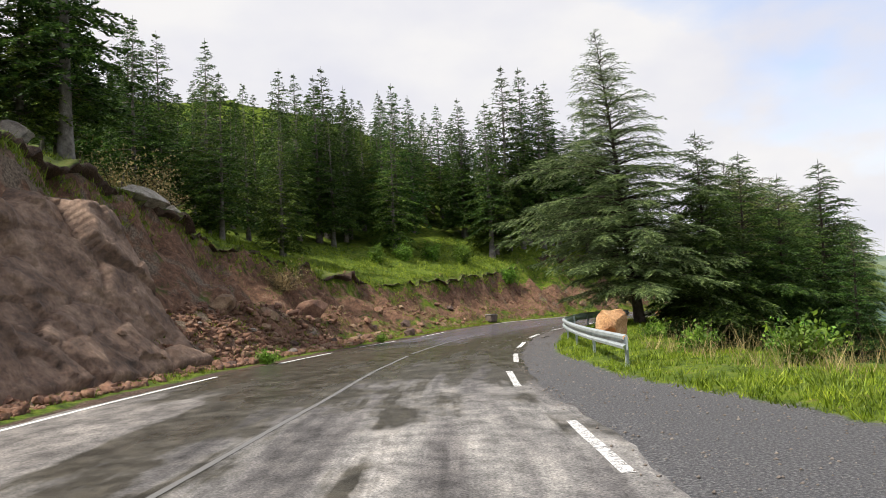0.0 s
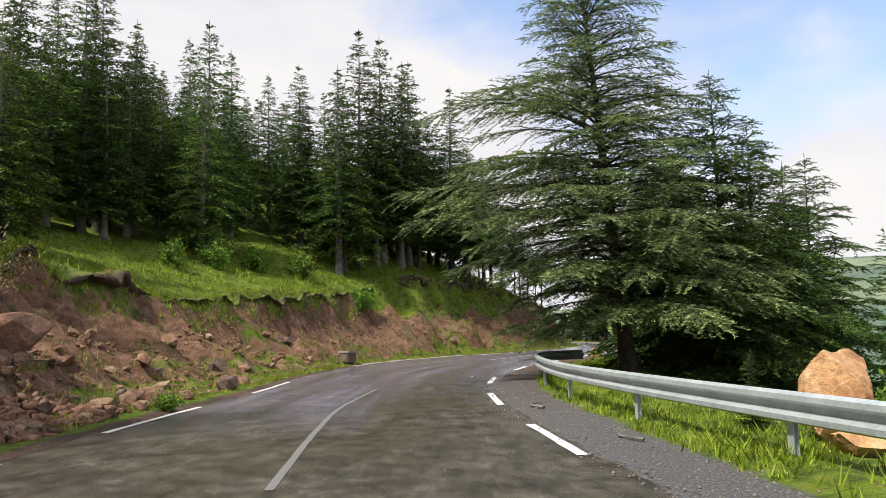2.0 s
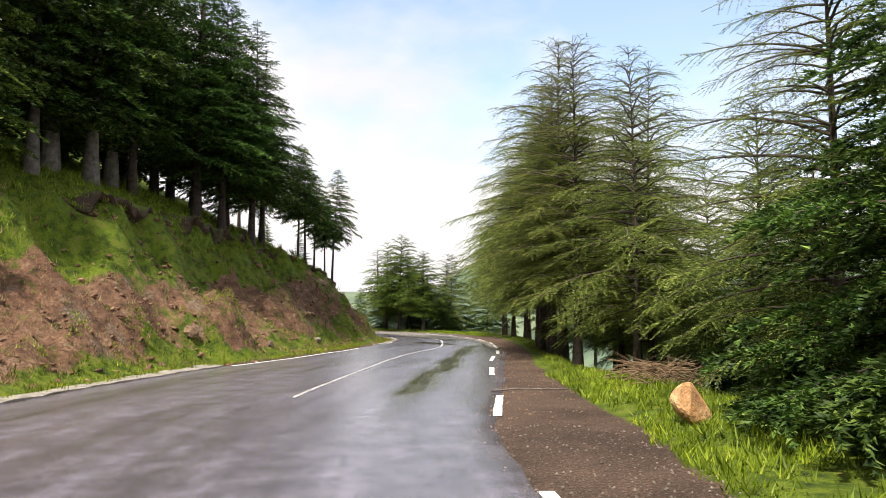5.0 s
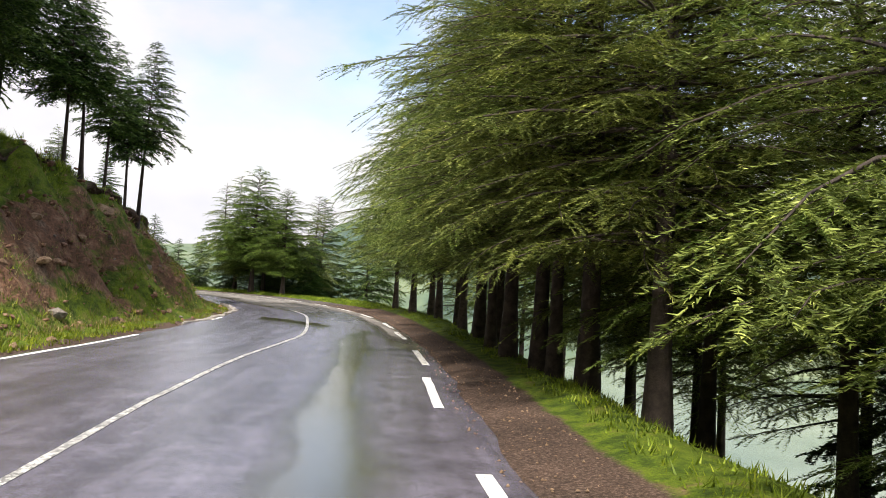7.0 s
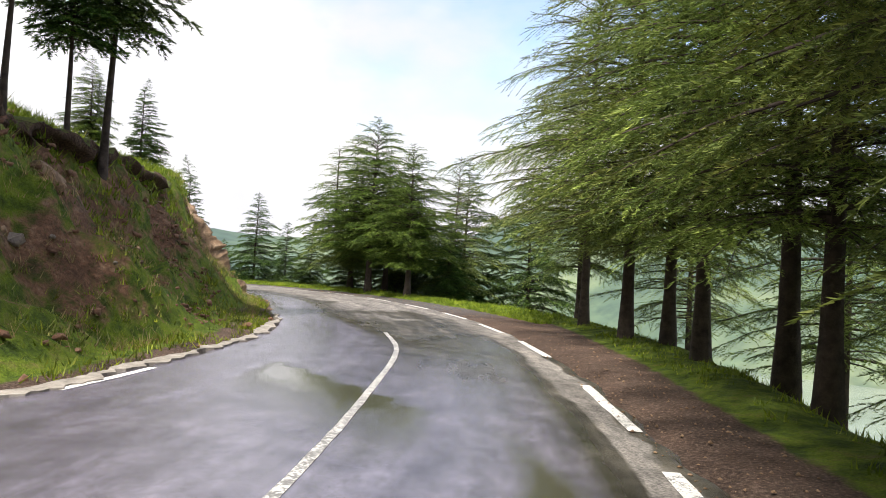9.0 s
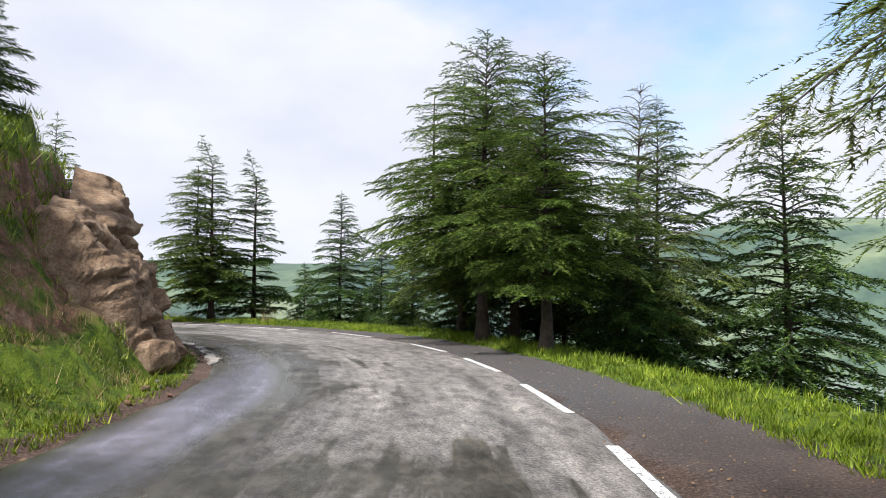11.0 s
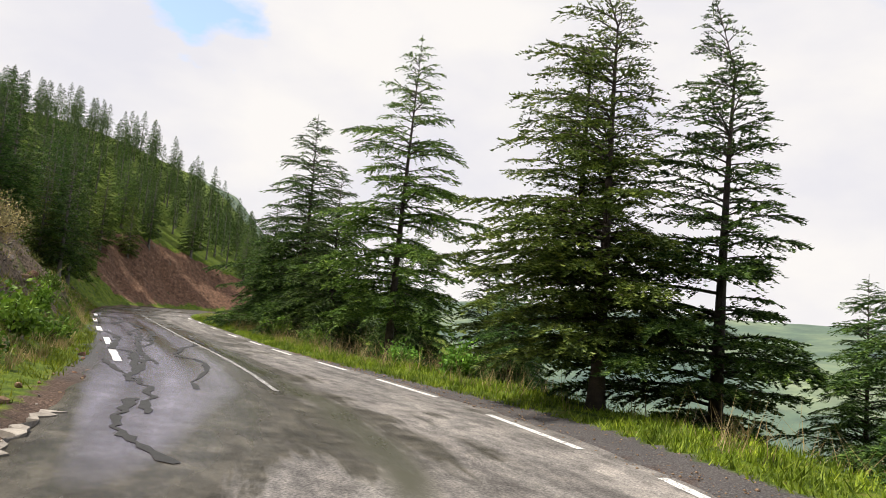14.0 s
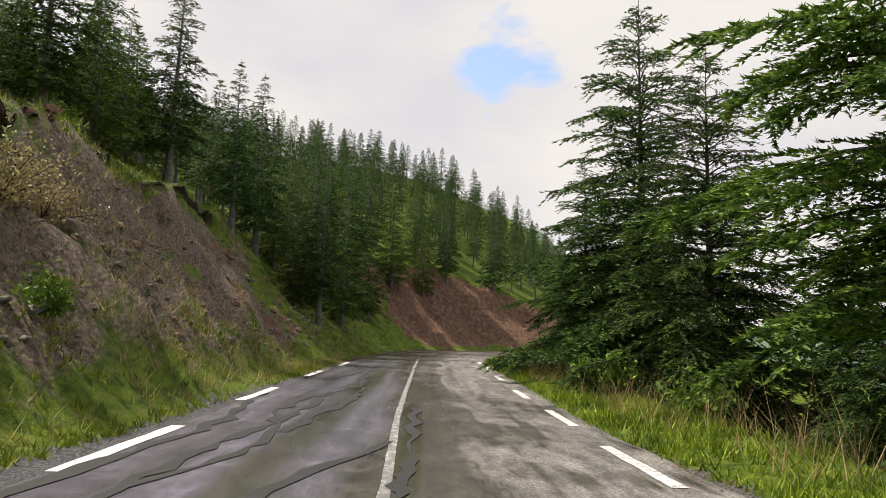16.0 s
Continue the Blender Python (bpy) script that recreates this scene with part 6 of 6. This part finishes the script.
grass("grass", 1600, "R", 9.4, 15.2, tab(SHOULDER, 1, 0.5), tab(SHOULDER, 1, 1.7), 0.10, 9, GRASS, "thin grass under the shoulder trees", 0.012)
grass("grass", 12000, "R", 15.2, 25, tab(SHOULDER, 1, 0.0), lambda u: lookup(SHOULDER, u) + 1.5 * lookup(SHELF, u), 0.14, 10, GRASS, "tufted grass along the outer verge of the bend", 0.013)
grass("grass", 15000, "L", 1.5, 25.5, tab(VERGE, 0.25, 0.15), tab(VERGE, 1.5, 0.9), 0.12, 2, GRASS, "short grass and weeds on the verge under the bank", 0.013)
grass("grass", 46000, "L", 1.5, 26, crest_at(-0.6), crest_at(7.0), 0.22, 3, GRASS, "long grass on the lip of the cutting", 0.016)
grass("grass", 13000, "L", 5.0, 24, tab(VERGE, 1.2), crest_at(-0.5), 0.10, 5, DULL_GRASS, "patches of thin grass growing on the bank", 0.014, 5, 0.15)
grass("dry_grass", 7000, "L", 4.5, 19.8, tab(VERGE, 0.9), crest_at(0.3), 0.20, 6, STRAW, "tufts of dry grass on the earthy bank", 0.008, 6, 0.18)
grass("dry_grass", 4500, "L", 19.6, 25.5, tab(VERGE, 0.8), crest_at(1.0), 0.26, 8, STRAW, "brown tussocks of dry grass on the slope", 0.010, 7, 0.22)
grass("dry_stalks", 900, "R", 19.5, 25, tab(SHOULDER, 1, 0.5), tab(SHOULDER, 1, 2.4), 0.62, 4, STRAW, "dry straw stalks standing in the roadside grass", 0.006, 5)
grass("dry_stalks", 350, "R", 2.2, 3.9, tab(SHOULDER, 1, 2.0), tab(SHOULDER, 1, 5.5), 0.62, 7, STRAW, "dry straw stalks behind the guard rail", 0.006, 5)


# ---- dead brush under the shoulder trees ----
DEAD = mat_plain("dead_twigs", (0.10, 0.06, 0.035), (0.26, 0.17, 0.10), 9, 0.9)


def brush_pile(x, y, seed):
    rs = np.random.RandomState(seed)
    v, f, cnt = [], [], 0
    for _ in range(70):
        a, e, ln = rs.uniform(0, 6.28), rs.uniform(-0.1, 0.5), rs.uniform(0.5, 1.6)
        o = np.array([rs.uniform(-1.3, 1.3), rs.uniform(-0.7, 0.7), rs.uniform(0.02, 0.45)])
        q = np.linspace(-0.5, 0.5, 5)
        p = o + np.stack([np.cos(a) * np.cos(e) * ln * q, np.sin(a) * np.cos(e) * ln * q, np.sin(e) * ln * q + 0.12 * (0.25 - q**2)], 1)
        p[:, 2] = np.maximum(p[:, 2], 0.0)
        tv, tf = tube(p, np.linspace(0.014, 0.004, 5), 4)
        v.append(tv)
        f.append(tf + cnt)
        cnt += len(tv)
    ob = mesh_object("brush_pile", np.concatenate(v), np.concatenate(f), DEAD)
    ob["kind"] = "stuff"
    ob.matrix_basis = pose(x, y, ground_z(x, y) - 0.02, 0, 0, 55)
    return tagged(ob, "pile of dead brown branches beside the shoulder", "brush pile")


brush_pile(17.7, 49.2, 1)
brush_pile(18.9, 50.4, 2)


def fallen_twig(points, r, seed):
    rs = np.random.RandomState(seed)
    pts = [(x, y, 0.03 + 0.02 * rs.uniform()) for x, y in points]
    v, f = tube(np.array(pts), np.linspace(r, r * 0.4, len(pts)), 5)
    tagged(mesh_object("fallen_branch", v, f, PALE_BARK), "thin bare branch lying on the gravel", "branch")


fallen_twig([(4.6, 27.2), (4.5, 27.6), (4.62, 28.0), (4.9, 28.2)], 0.03, 1)
fallen_twig([(4.4, 23.0), (4.3, 23.5), (4.45, 23.9)], 0.02, 2)
fallen_twig([(13.9, 50.0), (14.6, 50.1), (15.2, 49.8), (15.7, 49.4)], 0.02, 3)


# ---- loose pebbles on the outer shoulder ----
def pebbles(n, u0, u1, seed, material, label):
    rs = np.random.RandomState(seed)
    a0, a1 = np.interp([u0, u1], SU, ARC)
    u = np.interp(rs.uniform(a0, a1, n), ARC, SU)
    d = lookup(SHOULDER, u) * rs.uniform(-0.03, 1.1, n)
    i = np.interp(u, SU, np.arange(len(SU)))
    p = np.stack([np.interp(i, np.arange(len(SR)), SR[:, c]) for c in (0, 1)], 1)
    tn = np.stack([np.interp(i, np.arange(len(SR)), STAN[:, c]) for c in (0, 1)], 1)
    q = p + np.stack([tn[:, 1], -tn[:, 0]], 1) * d[:, None]
    z = np.maximum(terrain(q[:, 0], q[:, 1]), np.where(d < 0.3, 0.0, -1.0))
    octa = np.array([(1, 0, 0), (-1, 0, 0), (0, 1, 0), (0, -1, 0), (0, 0, 0.7), (0, 0, -0.5)], float)
    tri = np.array([(0, 2, 4), (2, 1, 4), (1, 3, 4), (3, 0, 4), (2, 0, 5), (1, 2, 5), (3, 1, 5), (0, 3, 5)])
    s = 0.006 + 0.024 * rs.uniform(0, 1, n) ** 4
    v = octa[None] * s[:, None, None] * rs.uniform(0.6, 1.3, (n, 6, 1)) + np.concatenate([q, z[:, None] + 0.2 * s[:, None]], 1)[:, None]
    f = tri[None] + 6 * np.arange(n)[:, None, None]
    tagged(mesh_object("gravel", v.reshape(-1, 3), f.reshape(-1, 3), material), label, "gravel", kind="stuff")


pebbles(7000, 1.8, 8.0, 5, GREY_ROCK, "loose grey pebbles on the gravel shoulder")
pebbles(7000, 8.0, 22.0, 6, STRATA, "loose brown pebbles on the gravel shoulder")
